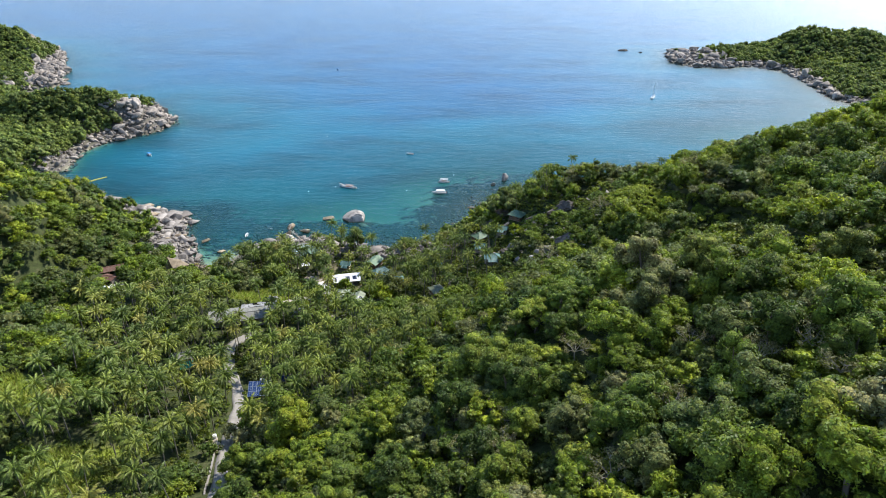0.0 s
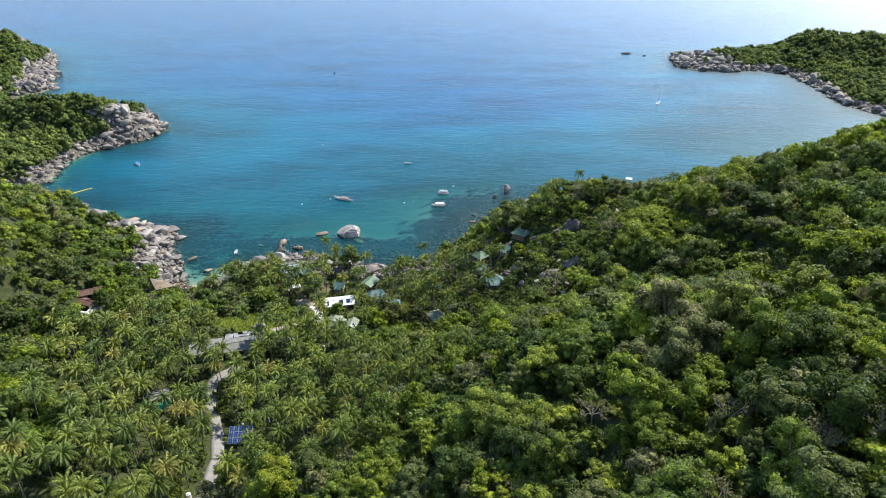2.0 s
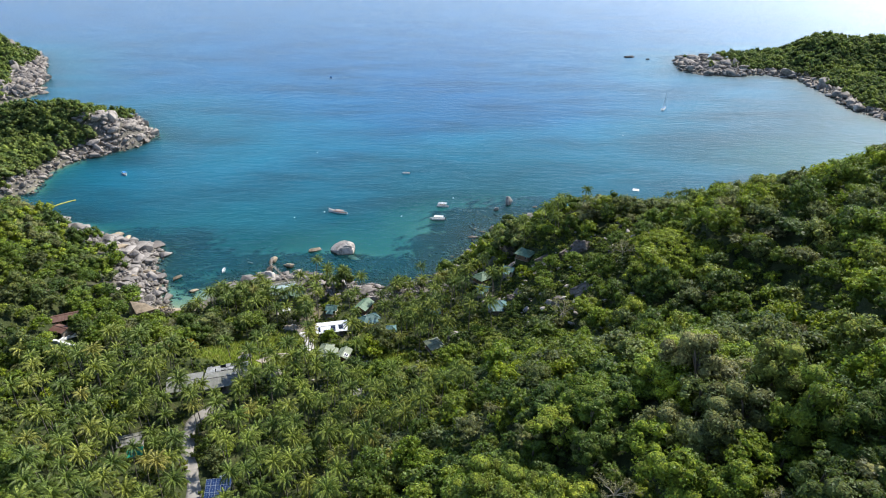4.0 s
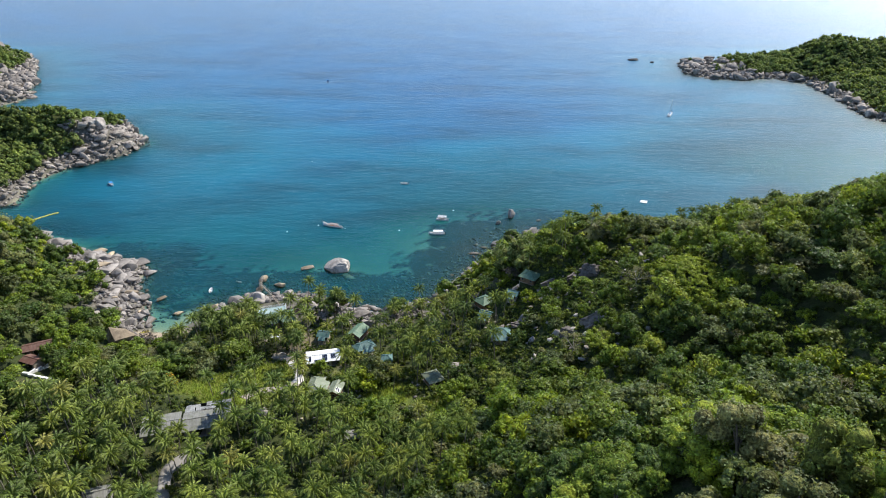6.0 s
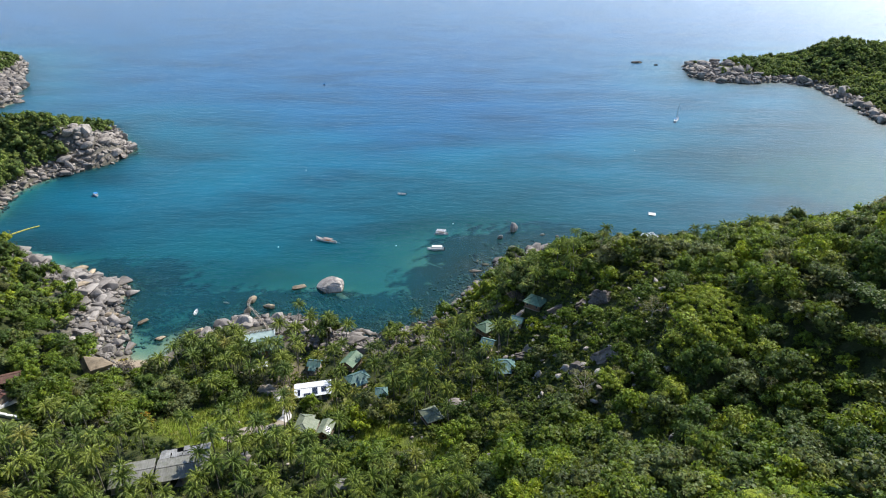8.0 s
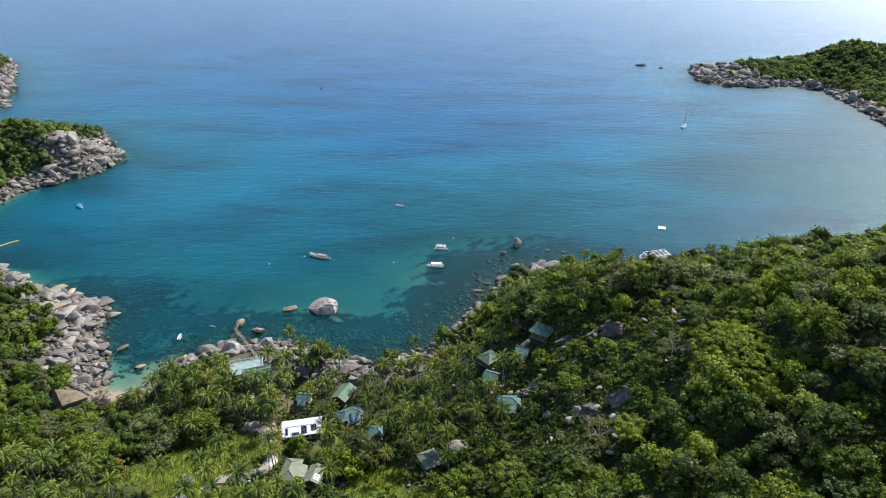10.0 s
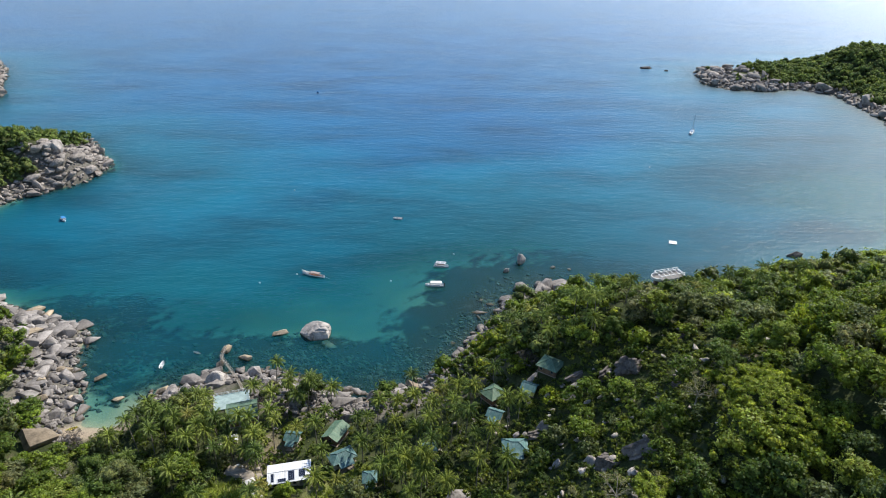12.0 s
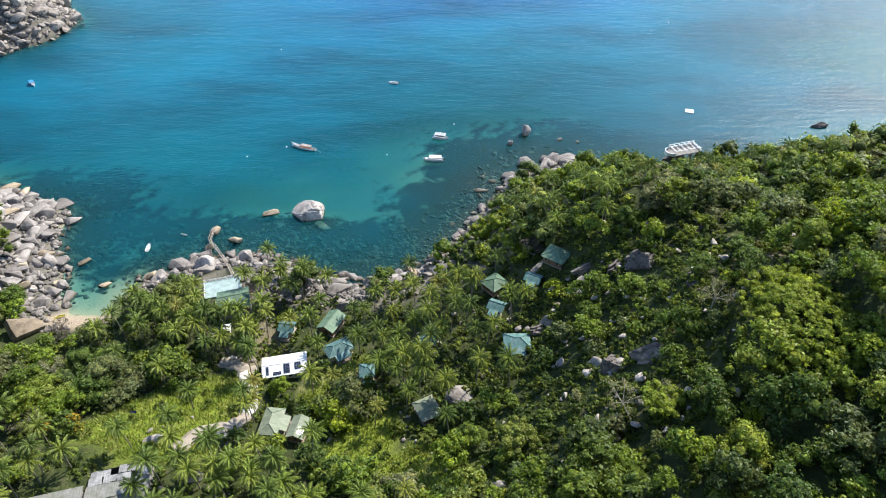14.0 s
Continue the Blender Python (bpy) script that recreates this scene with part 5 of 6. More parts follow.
# rocks that stand alone in the bay and on the slopes: x, y, z, sizes, turn
ALONE = [(-53.0, 351.5, 0.9, 7.3, 5.6, 4.6, 0.1, outcrop_mesh("boulder", 378, PALE_GRANITE, 3, 0.7, [((-0.62, -0.15, 0.78), 0.52), ((0.1, -0.9, 0.35), 0.7)])), (-68, 351.5, 0.2, 4.6, 3.4, 1.9, 0.1, TAN_ROCKS[0]), (-46.3, 345.6, -0.75, 5.4, 4.0, 1.1, 0.3, REEF_ROCKS[0]), (-78, 334, 0.5, 3.6, 2.2, 1.6, -0.2, TAN_ROCKS[1]),
         (-87.5, 339, 0.8, 2.6, 2.0, 2.3, 0.5, TAN_ROCKS[2]), (-87, 329.5, 0.8, 2.3, 2.0, 2.2, 1.0, TAN_ROCKS[1]), (-84.5, 317, 2.4, 4.2, 3.8, 3.9, 0.2, outcrop_mesh("boulder", 374, PALE_GRANITE, 4, 0.5)), (42, 416, 1.2, 3.0, 2.6, 4.2, 0.5, ROCKS[4]), (33.5, 407, 0.4, 2.4, 1.8, 1.6, 0.9, ROCKS[5]),
         (58, 411, 0.1, 1.7, 1.3, 0.9, 0.2, ROCKS[6]), (66, 409, 0.0, 1.4, 1.2, 0.8, 0.7, ROCKS[7]), (18, 369, 0.0, 4.4, 1.6, 0.8, 0.1, ROCKS[3]), (-131, 321, 0.5, 3.2, 2.0, 1.6, 0.6, TAN_ROCKS[0]), (-119, 309, 0.2, 2.6, 1.7, 1.0, 0.2, TAN_ROCKS[2]),
         (189, 424, 1.2, 6.0, 2.6, 2.0, 0.1, HILL_ROCKS[0]), (243, 898, 0.3, 8.5, 5.0, 2.6, 0.0, HILL_ROCKS[1]), (262, 883, 0.2, 3.8, 2.6, 1.4, 0.4, HILL_ROCKS[2]), (376, 793, 0.5, 4.5, 3.0, 2.2, 0.2, ROCKS[3]), (-243, 393, 1.0, 3.4, 2.8, 2.4, 0.2, ROCKS[8]),
         (59, 391, 1.8, 9.0, 4.0, 3.2, 0.05, ROCKS[1]), (46.5, 386, 1.8, 5.0, 4.0, 3.8, 0.4, ROCKS[0]), (52, 389.5, 2.4, 4.2, 3.4, 3.2, 0.9, ROCKS[6]), (37.5, 378.5, 1.3, 4.0, 3.4, 3.0, 0.8, ROCKS[3]), (42, 381.5, 1.5, 3.6, 3.0, 2.8, 0.3, ROCKS[8]), (33, 371, 1.0, 3.4, 2.8, 2.4, 0.5, ROCKS[2]), (31.6, 375, 0.8, 3.2, 2.6, 2.2, 0.2, ROCKS[6]), (22, 356, 0.8, 3.4, 2.6, 2.2, 0.9, ROCKS[4]),
         (19, 343, 0.8, 3.0, 2.4, 2.2, 0.3, ROCKS[7]), (16.5, 336, 0.8, 2.8, 2.4, 2.0, 0.6, ROCKS[2]), (-2.2, 321, 0.8, 3.2, 2.4, 2.4, 0.2, ROCKS[5]), (-11.3, 313.5, 0.8, 3.6, 2.6, 2.4, 0.8, ROCKS[8]), (6.5, 337.5, 0.6, 2.4, 1.8, 1.5, 0.1, ROCKS[0]),
         (-36, 310, 0.8, 3.8, 3.0, 2.6, 0.4, ROCKS[3]), (-28.7, 305.5, 0.8, 3.4, 2.6, 2.0, 0.0, ROCKS[1]), (-104, 313.5, 0.5, 3.2, 2.2, 2.0, 0.7, TAN_ROCKS[1])]
for x, y, z, a, b, c, turn, me in ALONE:
    boulder(me, x, y, z, a, b, c, turn, 0.0, "rounded granite boulder standing in the shallow sea", "sea boulders", "sea_boulder")
PALE_HILL = boulder_mesh("boulder", 345, GRANITE, 14, 0.12, 0.08)
SLOPE_ROCKS = [(107.5, 388, 2.0, 8.5, 5.0, 6.5, 0.2, HILL_ROCKS[2]), (52.5, 243.0, 0.4, 6.6, 4.0, 4.6, -0.25, HILL_ROCKS[0]), (44.5, 245.0, 0.0, 5.0, 3.6, 4.6, 0.3, HILL_ROCKS[3]), (40.5, 247, -0.4, 3.0, 2.4, 3.6, 0.6, PALE_HILL), (58.0, 276.5, 0.2, 6.0, 4.2, 5.2, 0.1, HILL_ROCKS[2]), (51.0, 279.5, 0.0, 3.8, 3.0, 4.6, 0.8, HILL_ROCKS[1]), (45.0, 284, -0.6, 7.0, 2.4, 2.4, 0.5, HILL_ROCKS[0]), (43.2, 279.2, 0.3, 3.4, 1.7, 1.3, 0.35, PALE_HILL), (40.3, 276.2, 0.3, 3.6, 1.6, 1.2, 0.2, PALE_HILL), (31.5, 269.5, 0.2, 2.6, 2.0, 2.6, 0.2, PALE_HILL), (42.2, 207, 0.6, 2.2, 1.6, 1.6, 0.2, PALE_HILL), (14, 218.5, 0.6, 2.6, 1.6, 1.2, 0.2, PALE_HILL), (-72.8, 235, 0.4, 3.4, 1.4, 1.2, 0.5, PALE_HILL), (-58.5, 224, 0.5, 3.2, 1.8, 1.4, 0.9, PALE_HILL), (6.7, 250, 0.4, 4.6, 3.4, 2.7, 0.0, outcrop_mesh("boulder", 373, GRANITE, 5, 0.7)), (54.9, 194.5, 2.5, 1.8, 1.5, 2.0, 0.3, ROCKS[2]), (29, 268, 0.2, 3.4, 2.4, 2.6, 0.4, HILL_ROCKS[1]), (-31, 295, 0.8, 4.6, 2.6, 2.4, 0.2, ROCKS[5]),
               (66, 262, 0.2, 2.4, 1.8, 1.8, 0.4, HILL_ROCKS[1]), (75, 285, 0.2, 2.6, 1.8, 1.6, 0.7, HILL_ROCKS[0]), (32, 293, -0.2, 3.6, 1.4, 1.5, 0.6, ROCKS[6])]
for x, y, dz, a, b, c, turn, me in SLOPE_ROCKS:
    boulder(me, x, y, high(x, y) + dz - 0.08 * c, a, b, c * 0.85, turn, 0.3 * math.sin(x * 3.1), "large dark weathered granite outcrop among shrubs", "slope boulders", "hill_boulder")
HEAD_ROCKS = [outcrop_mesh("boulder", 380 + k, HEAD_GRANITE, 9, 0.9) for k in range(3)]
for i, (x, y, dz, a, b, c) in enumerate([(-258, 540, 2.0, 6.0, 5.0, 5.5), (-262.5, 536, 0.5, 5.5, 4.0, 4.5), (-240, 542, 0.6, 6.0, 4.5, 3.0), (-249, 548, 0.8, 6.5, 4.5, 4.0), (-431, 740, 0.8, 10.0, 7.0, 4.5), (-449, 752, 1.0, 11.0, 8.0, 5.0), (-440, 765, 1.0, 9.0, 8.0, 5.0),
                                         (404, 729, 1.5, 9.5, 6.0, 8.0), (389.5, 641, 1.0, 8.5, 5.0, 5.5), (299.5, 840, 0.6, 12.0, 6.0, 4.5), (298, 869, 1.0, 10.0, 6.0, 5.0), (322, 828, 0.5, 10.0, 6.0, 5.0), (310, 850, 1.5, 10.0, 7.0, 6.0)]):
    boulder(HEAD_ROCKS[i % 3], x, y, max(high(x, y), 0.3) + dz, a, b, c, 0.5 * i, 0.15 * math.sin(i * 2.1), "huge pale granite boulder on the headland", "headland boulders", "headland_boulder")
boulder(block_mesh("boulder", 371, TAN_GRANITE), -132.5, 282.5, high(-132.5, 282.5) + 2.2, 5.6, 3.7, 2.5, 0.86, 0.55, "big tan flat-faced granite boulder above the beach", "shore boulders")



# pale stones lying about between the bungalows and in the clearing
r = np.random.default_rng(91)
x, y = r.uniform(-80, 50, 150), r.uniform(218, 302, 150)
ok = (inland(x, y) > 8) & free_of_things(x, y, 0.3, 0.8)
rock_heap("yard_stones", np.stack([x[ok], y[ok], r.uniform(0.35, 1.15, ok.sum())], -1), "pale granite stones lying in the grass between the bungalows", SHARP_ROCKS, 0.5, 0.7)
# loose stones between the shrubs of the hillside
x, y = r.uniform(28, 100, 170), r.uniform(208, 300, 170)
ok = (patch(x, y, SCRUB) > 0.4) & free_of_things(x, y, 0.3, 0.8) & (np.hypot(x - 80, y - 236) > 13)
rock_heap("hillside_stones", np.stack([x[ok], y[ok], r.uniform(0.5, 1.5, ok.sum())], -1), "pale granite stones between the shrubs of the hillside", SHARP_ROCKS, 0.7, 0.7)


# ---- houses ----
def gable_roof(l, w, eave, rise, thick=0.10):
    bm = bmesh.new()
    for s in (-1, 1):
        slab(bm, [(-l / 2, s * w / 2, eave), (l / 2, s * w / 2, eave), (l / 2, 0, eave + rise), (-l / 2, 0, eave + rise)], thick)
    return bm


def hip_roof(l, w, eave, rise, thick=0.10):
    bm = bmesh.new()
    q = max((l - w) / 2, 0.35)
    a, b = (-q, 0, eave + rise), (q, 0, eave + rise)
    c = [(-l / 2, -w / 2, eave), (l / 2, -w / 2, eave), (l / 2, w / 2, eave), (-l / 2, w / 2, eave)]
    slab(bm, [c[0], c[1], b, a], thick)
    slab(bm, [c[2], c[3], a, b], thick)
    slab(bm, [c[1], c[2], b], thick)
    slab(bm, [c[3], c[0], a], thick)
    return bm, [(c[0], a), (c[3], a), (c[1], b), (c[2], b), (a, b)]


def window_part(root, x, y, z, wide, tall, face):
    """A framed window on a wall whose outside looks along face (local x or y)."""
    fx, fy = face
    dx, dy = (0.05, wide / 2) if fx else (wide / 2, 0.05)
    fr = part("window", boxed(x - dx - 0.02, y - dy - 0.02, z, x + dx + 0.02, y + dy + 0.02, z + tall), TIMBER, root)
    ox, oy = fx * 0.03, fy * 0.03
    kx, ky = (0, 0.09) if fx else (0.09, 0)
    part("pane", boxed(x - dx + kx + ox, y - dy + ky + oy, z + 0.08, x + dx - kx + ox, y + dy - ky + oy, z + tall - 0.08), GLASS, fr)


def bungalow(x, y, turn, l, w, style, sheet, porch, wall, label):
    h = high(x, y) + 0.7
    root = thing("bungalow", pose(x, y, h, 0, 0, turn), label, "house", "beach bungalows")
    il, iw = l / 2 - 0.7, w / 2 - 0.7
    part("floor", boxed(-il - 0.3, -iw - 0.3, -0.18, il + 0.3, iw + 0.3, 0.0), TIMBER, root)
    for sx in (-1, 1):
        for sy in (-1, 1):
            part("post", rod(bmesh.new(), (sx * il, sy * iw, -3.2), (sx * il, sy * iw, -0.18), 0.14), TIMBER, root)
    part("wall", boxed(-il, -iw, 0, il, -iw + 0.12, 2.5), wall, root)
    part("wall", boxed(-il, iw - 0.12, 0, il, iw, 2.5), wall, root)
    part("wall", boxed(-il, -iw + 0.12, 0, -il + 0.12, iw - 0.12, 2.5), wall, root)
    part("wall", boxed(il - 0.12, -iw + 0.12, 0, il, iw - 0.12, 2.5), wall, root)
    door = part("door", boxed(-0.45, -iw - 0.03, 0.02, 0.45, -iw + 0.03, 2.05, bevel=0.01), WALL_WOOD, root, "dark wooden door")
    part("handle", rod(bmesh.new(), (0.34, -iw - 0.09, 1.0), (0.34, -iw - 0.02, 1.0), 0.025, 6), ALU, door)
    for sx in (-1, 1):
        window_part(root, sx * il * 0.62, -iw - 0.01, 0.95, 0.9, 1.0, (0, -1))
        window_part(root, sx * (il + 0.01), 0.0, 0.95, 1.0, 1.0, (sx, 0))
    rise = 0.26 * w
    if style == "hip":
        bm, lines = hip_roof(l, w, 2.45, rise)
    else:
        bm, lines = gable_roof(l, w, 2.45, rise), [((-l / 2, 0, 2.45 + rise), (l / 2, 0, 2.45 + rise))]
        for sx in (-1, 1):
            gb = bmesh.new()
            tri = [gb.verts.new((sx * il - 0.06 * k, yy, zz)) for k in (-1, 1) for yy, zz in ((-iw, 2.5), (iw, 2.5), (0, 2.42 + rise * 0.9))]
            for f in ((0, 1, 2), (5, 4, 3), (0, 3, 4, 1), (1, 4, 5, 2), (2, 5, 3, 0)):
                gb.faces.new([tri[k] for k in f])
            part("gable_end", gb, wall, root)
    roof = part("roof", bm, sheet, root)
    for a, b in lines:
        part("ridge_cap", rod(bmesh.new(), Vector(a) + Vector((0, 0, 0.03)), Vector(b) + Vector((0, 0, 0.03)), 0.11, 6), sheet, roof)
    if porch:
        py0, py1 = -w / 2 - 1.9, -w / 2 + 0.2
        part("porch_roof", slab(bmesh.new(), [(-l * 0.28, py0, 2.0), (l * 0.28, py0, 2.0), (l * 0.28, py1, 2.62), (-l * 0.28, py1, 2.62)], 0.08), sheet, root)
        part("porch_floor", boxed(-l * 0.27, py0 + 0.15, -0.16, l * 0.27, -iw - 0.31, -0.02), TIMBER, root)
        for sx in (-1, 1):
            part("porch_post", boxed(sx * l * 0.25 - 0.06, py0 + 0.2, -3.0, sx * l * 0.25 + 0.06, py0 + 0.32, 2.05), TIMBER, root)
        part("railing", box(boxed(-l * 0.25 + 0.06, py0 + 0.22, 0.85, l * 0.25 - 0.06, py0 + 0.3, 0.93), -l * 0.25 + 0.06, py0 + 0.22, 0.4, l * 0.25 - 0.06, py0 + 0.3, 0.46), TIMBER, root)
    return root


SAY = {TEAL_TIN: "bungalow on posts with teal sheet-metal roof among palms", GREEN_TIN: "bungalow on posts with green sheet-metal roof on the slope", PALE_TIN: "bungalow with pale green weathered sheet roof beside the lawn"}
for x, y, turn, l, w, style, sheet, porch in HOUSES:
    last_bungalow = bungalow(x, y, turn, l, w, style, sheet, porch, WALL_PLASTER if porch else WALL_WOOD, SAY[sheet])


def solar_panel(parent, x, y, z, wide, tall, cells=PANEL, tilt=0.0):
    p = part("solar_panel", boxed(-wide / 2, -tall / 2, -0.03, wide / 2, tall / 2, 0.03), ALU, parent, "dark framed solar panel")
    p.matrix_basis = pose(x, y, z, tilt)
    cols, rows = max(int(wide / 0.52), 1), max(int(tall / 0.52), 1)
    for i in range(cols):
        for j in range(rows):
            cw, ch = (wide - 0.1) / cols, (tall - 0.1) / rows
            part("cell", boxed(-wide / 2 + 0.05 + i * cw + 0.015, -tall / 2 + 0.05 + j * ch + 0.015, 0.03, -wide / 2 + 0.05 + (i + 1) * cw - 0.015, -tall / 2 + 0.05 + (j + 1) * ch - 0.015, 0.042), cells, p)


def long_house(name, x, y, turn, l, w, eave, rise, sheet, wall, label, lift=0.0, category="house"):
    """A low building under a wide shallow roof, open bays along its front."""
    h = high(x, y) + lift
    root = thing(name, pose(x, y, h, 0, 0, turn), label, category)
    il, iw = l / 2 - 0.5, w / 2 - 0.5
    part("floor", boxed(-il - 0.2, -iw - 0.2, -2.5, il + 0.2, iw + 0.2, 0.1), CONCRETE, root)
    part("wall", boxed(-il, iw - 0.15, 0.1, il, iw, eave), wall, root)
    part("wall", boxed(-il, -iw, 0.1, -il + 0.15, iw - 0.15, eave), wall, root)
    part("wall", boxed(il - 0.15, -iw, 0.1, il, iw - 0.15, eave), wall, root)
    n = max(int(l / 3.2), 2)
    for i in range(n + 1):
        px = -il + 0.25 + (2 * il - 0.5) * i / n
        part("post", boxed(px - 0.1, -iw, 0.1, px + 0.1, -iw + 0.2, eave - 0.05), TIMBER, root)
    for i in range(n):
        px = -il + 0.25 + (2 * il - 0.5) * (i + 0.5) / n
        if i % 2 == 0:
            part("wall", boxed(px - il / n + 0.12, -iw + 0.05, 0.1, px + il / n - 0.12, -iw + 0.15, eave - 0.05), wall, root)
            window_part(root, px, -iw + 0.04, 1.0, 1.0, 0.9, (0, -1))
    roof = part("roof", gable_roof(l, w, eave, rise), sheet, root)
    part("ridge_cap", rod(bmesh.new(), (-l / 2, 0, eave + rise + 0.02), (l / 2, 0, eave + rise + 0.02), 0.13, 6), sheet, roof)
    return root, eave, rise


# the last bungalow carries a small panel on its sunny slope
solar_panel(last_bungalow, -1.4, -1.25, 2.45 + 0.26 * 4.8 * (1 - 1.25 / 2.4) + 0.08, 1.9, 1.5, PANEL, math.degrees(math.atan2(0.26 * 4.8, 2.4)))

# the white-roofed house with its panels
root, eave, rise = long_house("white_roofed_house", -45.5, 265.4, 12, 13.2, 8.0, 2.6, 0.7, WHITE_TIN, WALL_PLASTER, "low house with bright white metal roof and solar panels")
slope = math.degrees(math.atan2(rise, 4.0))
for px, py, wide, tall in ((0.6, -1.9, 1.9, 3.3), (3.8, -1.5, 1.9, 2.5), (-5.0, -1.9, 0.9, 2.9), (-2.2, -3.1, 2.4, 1.2)):
    solar_panel(root, px, py, eave + rise * (1 - abs(py) / 4.0) + 0.08, wide, tall, PANEL, slope)
root, *_ = long_house("large_shed", -73.0, 216.5, 15, 14.0, 9.0, 3.2, 0.9, GREY_TIN, CONCRETE, "large open shed with stained grey corrugated roof in the palm grove", 0.0, "shed")
# its patched rear part: old sheets laid unevenly, with gaps between them
r = random.Random(41)
part("rear_floor", boxed(-6.6, 4.6, -2.5, 6.6, 8.6, 0.1), CONCRETE, root)
# black wall added behind the sheets so their gaps show dark
part("rear_wall", boxed(-6.6, 8.5, 0.1, 6.6, 8.6, 2.7), RUBBER, root)
for k in range(9):
    for row in range(2):
        if (k, row) in ((3, 1), (6, 0)):
            continue
        px, py = -6.6 + k * 1.55 + r.uniform(-0.15, 0.15), 4.4 + row * 2.1 + r.uniform(-0.2, 0.2)
        z0, z1 = 3.35 - row * 0.35 + r.uniform(-0.08, 0.15), 3.0 - row * 0.35 + r.uniform(-0.1, 0.12)
        wide, deep, skew = r.uniform(1.35, 1.75), r.uniform(1.9, 2.4), r.uniform(-0.2, 0.2)
        part("roof_sheet", slab(bmesh.new(), [(px, py, z0), (px + wide, py + skew, z0 + r.uniform(-0.1, 0.1)), (px + wide - skew, py + deep, z1), (px - skew, py + deep, z1 + r.uniform(-0.1, 0.1))], 0.03), OLD_SHEET, root, "old mouldy roof sheet")
long_house("mossy_shed", -85.6, 213.2, 15, 11.4, 9.0, 2.6, 0.7, GREY_TIN, CONCRETE, "long shed with mossy grey corrugated roof among palms", 0.0, "shed")
long_house("tin_hut", -68.0, 282.0, 15, 3.8, 3.0, 2.0, 0.25, WHITE_TIN, WALL_PLASTER, "tiny hut with pale flat tin roof beside the palms", 0.0, "hut")
long_house("red_roofed_house", -153.0, 263.0, 25, 10.0, 6.0, 2.8, 1.1, RED_TIN, WALL_WOOD, "run-down wooden house with rusty red roof in the trees")
long_house("broken_shed", -150.5, 254.5, -20, 7.0, 5.0, 2.5, 0.8, RED_TIN, TIMBER, "broken wooden shed with rusty roof beside the house", 0.0, "shed")
long_house("grey_hut", -92.0, 185.5, 20, 7.0, 5.0, 2.6, 0.7, GREY_TIN, CONCRETE, "small hut with grey cement roof beside the lane", 0.0, "hut")
long_house("lean_to", -27.0, 214.0, 5, 5.5, 4.0, 2.4, 0.6, GREY_TIN, WALL_WOOD, "brown hut with grey roof in the palm grove", 0.0, "hut")

# the restaurant over the rocks: sea deck, house and steps to the water
h = 4.6
deck = thing("sea_deck", pose(-74.6, 303.5, h, 0, 0, 17), "teal painted sea terrace with white railing above the rocks", "terrace")
part("floor", boxed(-6.2, -4.2, -0.3, 6.2, 4.2, 0.0, bevel=0.04), TEAL_FLOOR, deck)
for i in range(5):
    for sy in (-1, 1):
        part("column", boxed(-5.9 + i * 2.95 - 0.18, sy * 3.8 - 0.18, -6.5, -5.9 + i * 2.95 + 0.18, sy * 3.8 + 0.18, -0.3), CONCRETE, deck)
for a, b in (((-6.1, 4.1), (6.1, 4.1)), ((-6.1, -4.1), (-6.1, 4.1)), ((6.1, -1.0), (6.1, 4.1))):
    n = int(math.dist(a, b) / 1.2)
    for z in (0.55, 1.0):
        part("rail", rod(bmesh.new(), (*a, z), (*b, z), 0.07, 6), WHITE_PAINT, deck)
    for k in range(n + 1):
        px, py = a[0] + (b[0] - a[0]) * k / n, a[1] + (b[1] - a[1]) * k / n
        part("baluster", boxed(px - 0.06, py - 0.06, 0.0, px + 0.06, py + 0.06, 1.05), WHITE_PAINT, deck)
root, *_ = long_house("restaurant", -67.5, 293.3, 17, 10.4, 9.5, 3.2, 1.7, GREEN_TIN, WALL_WOOD, "restaurant with dull green sheet roof above the sea terrace", 1.6, "restaurant")
gb = bmesh.new()
for s in (-1, 1):
    slab(gb, [(-1.2 + s * 1.3, -5.0, 3.5), (-1.2, -5.0, 4.9), (-1.2, -0.4, 4.9), (-1.2 + s * 1.3, -1.6, 4.3)], 0.07)
part("gablet", gb, GREEN_TIN, root, "small green cross gable")
sign = part("sign", boxed(-5.9, -4.9, 2.5, -4.4, -4.82, 3.1), BLUE_CLOTH, root, "blue sign board with unreadable lines")
for k in range(2):
    part("bar", boxed(-5.75, -4.93, 2.65 + 0.2 * k, -4.6, -4.9, 2.74 + 0.2 * k), WHITE_PAINT, sign)

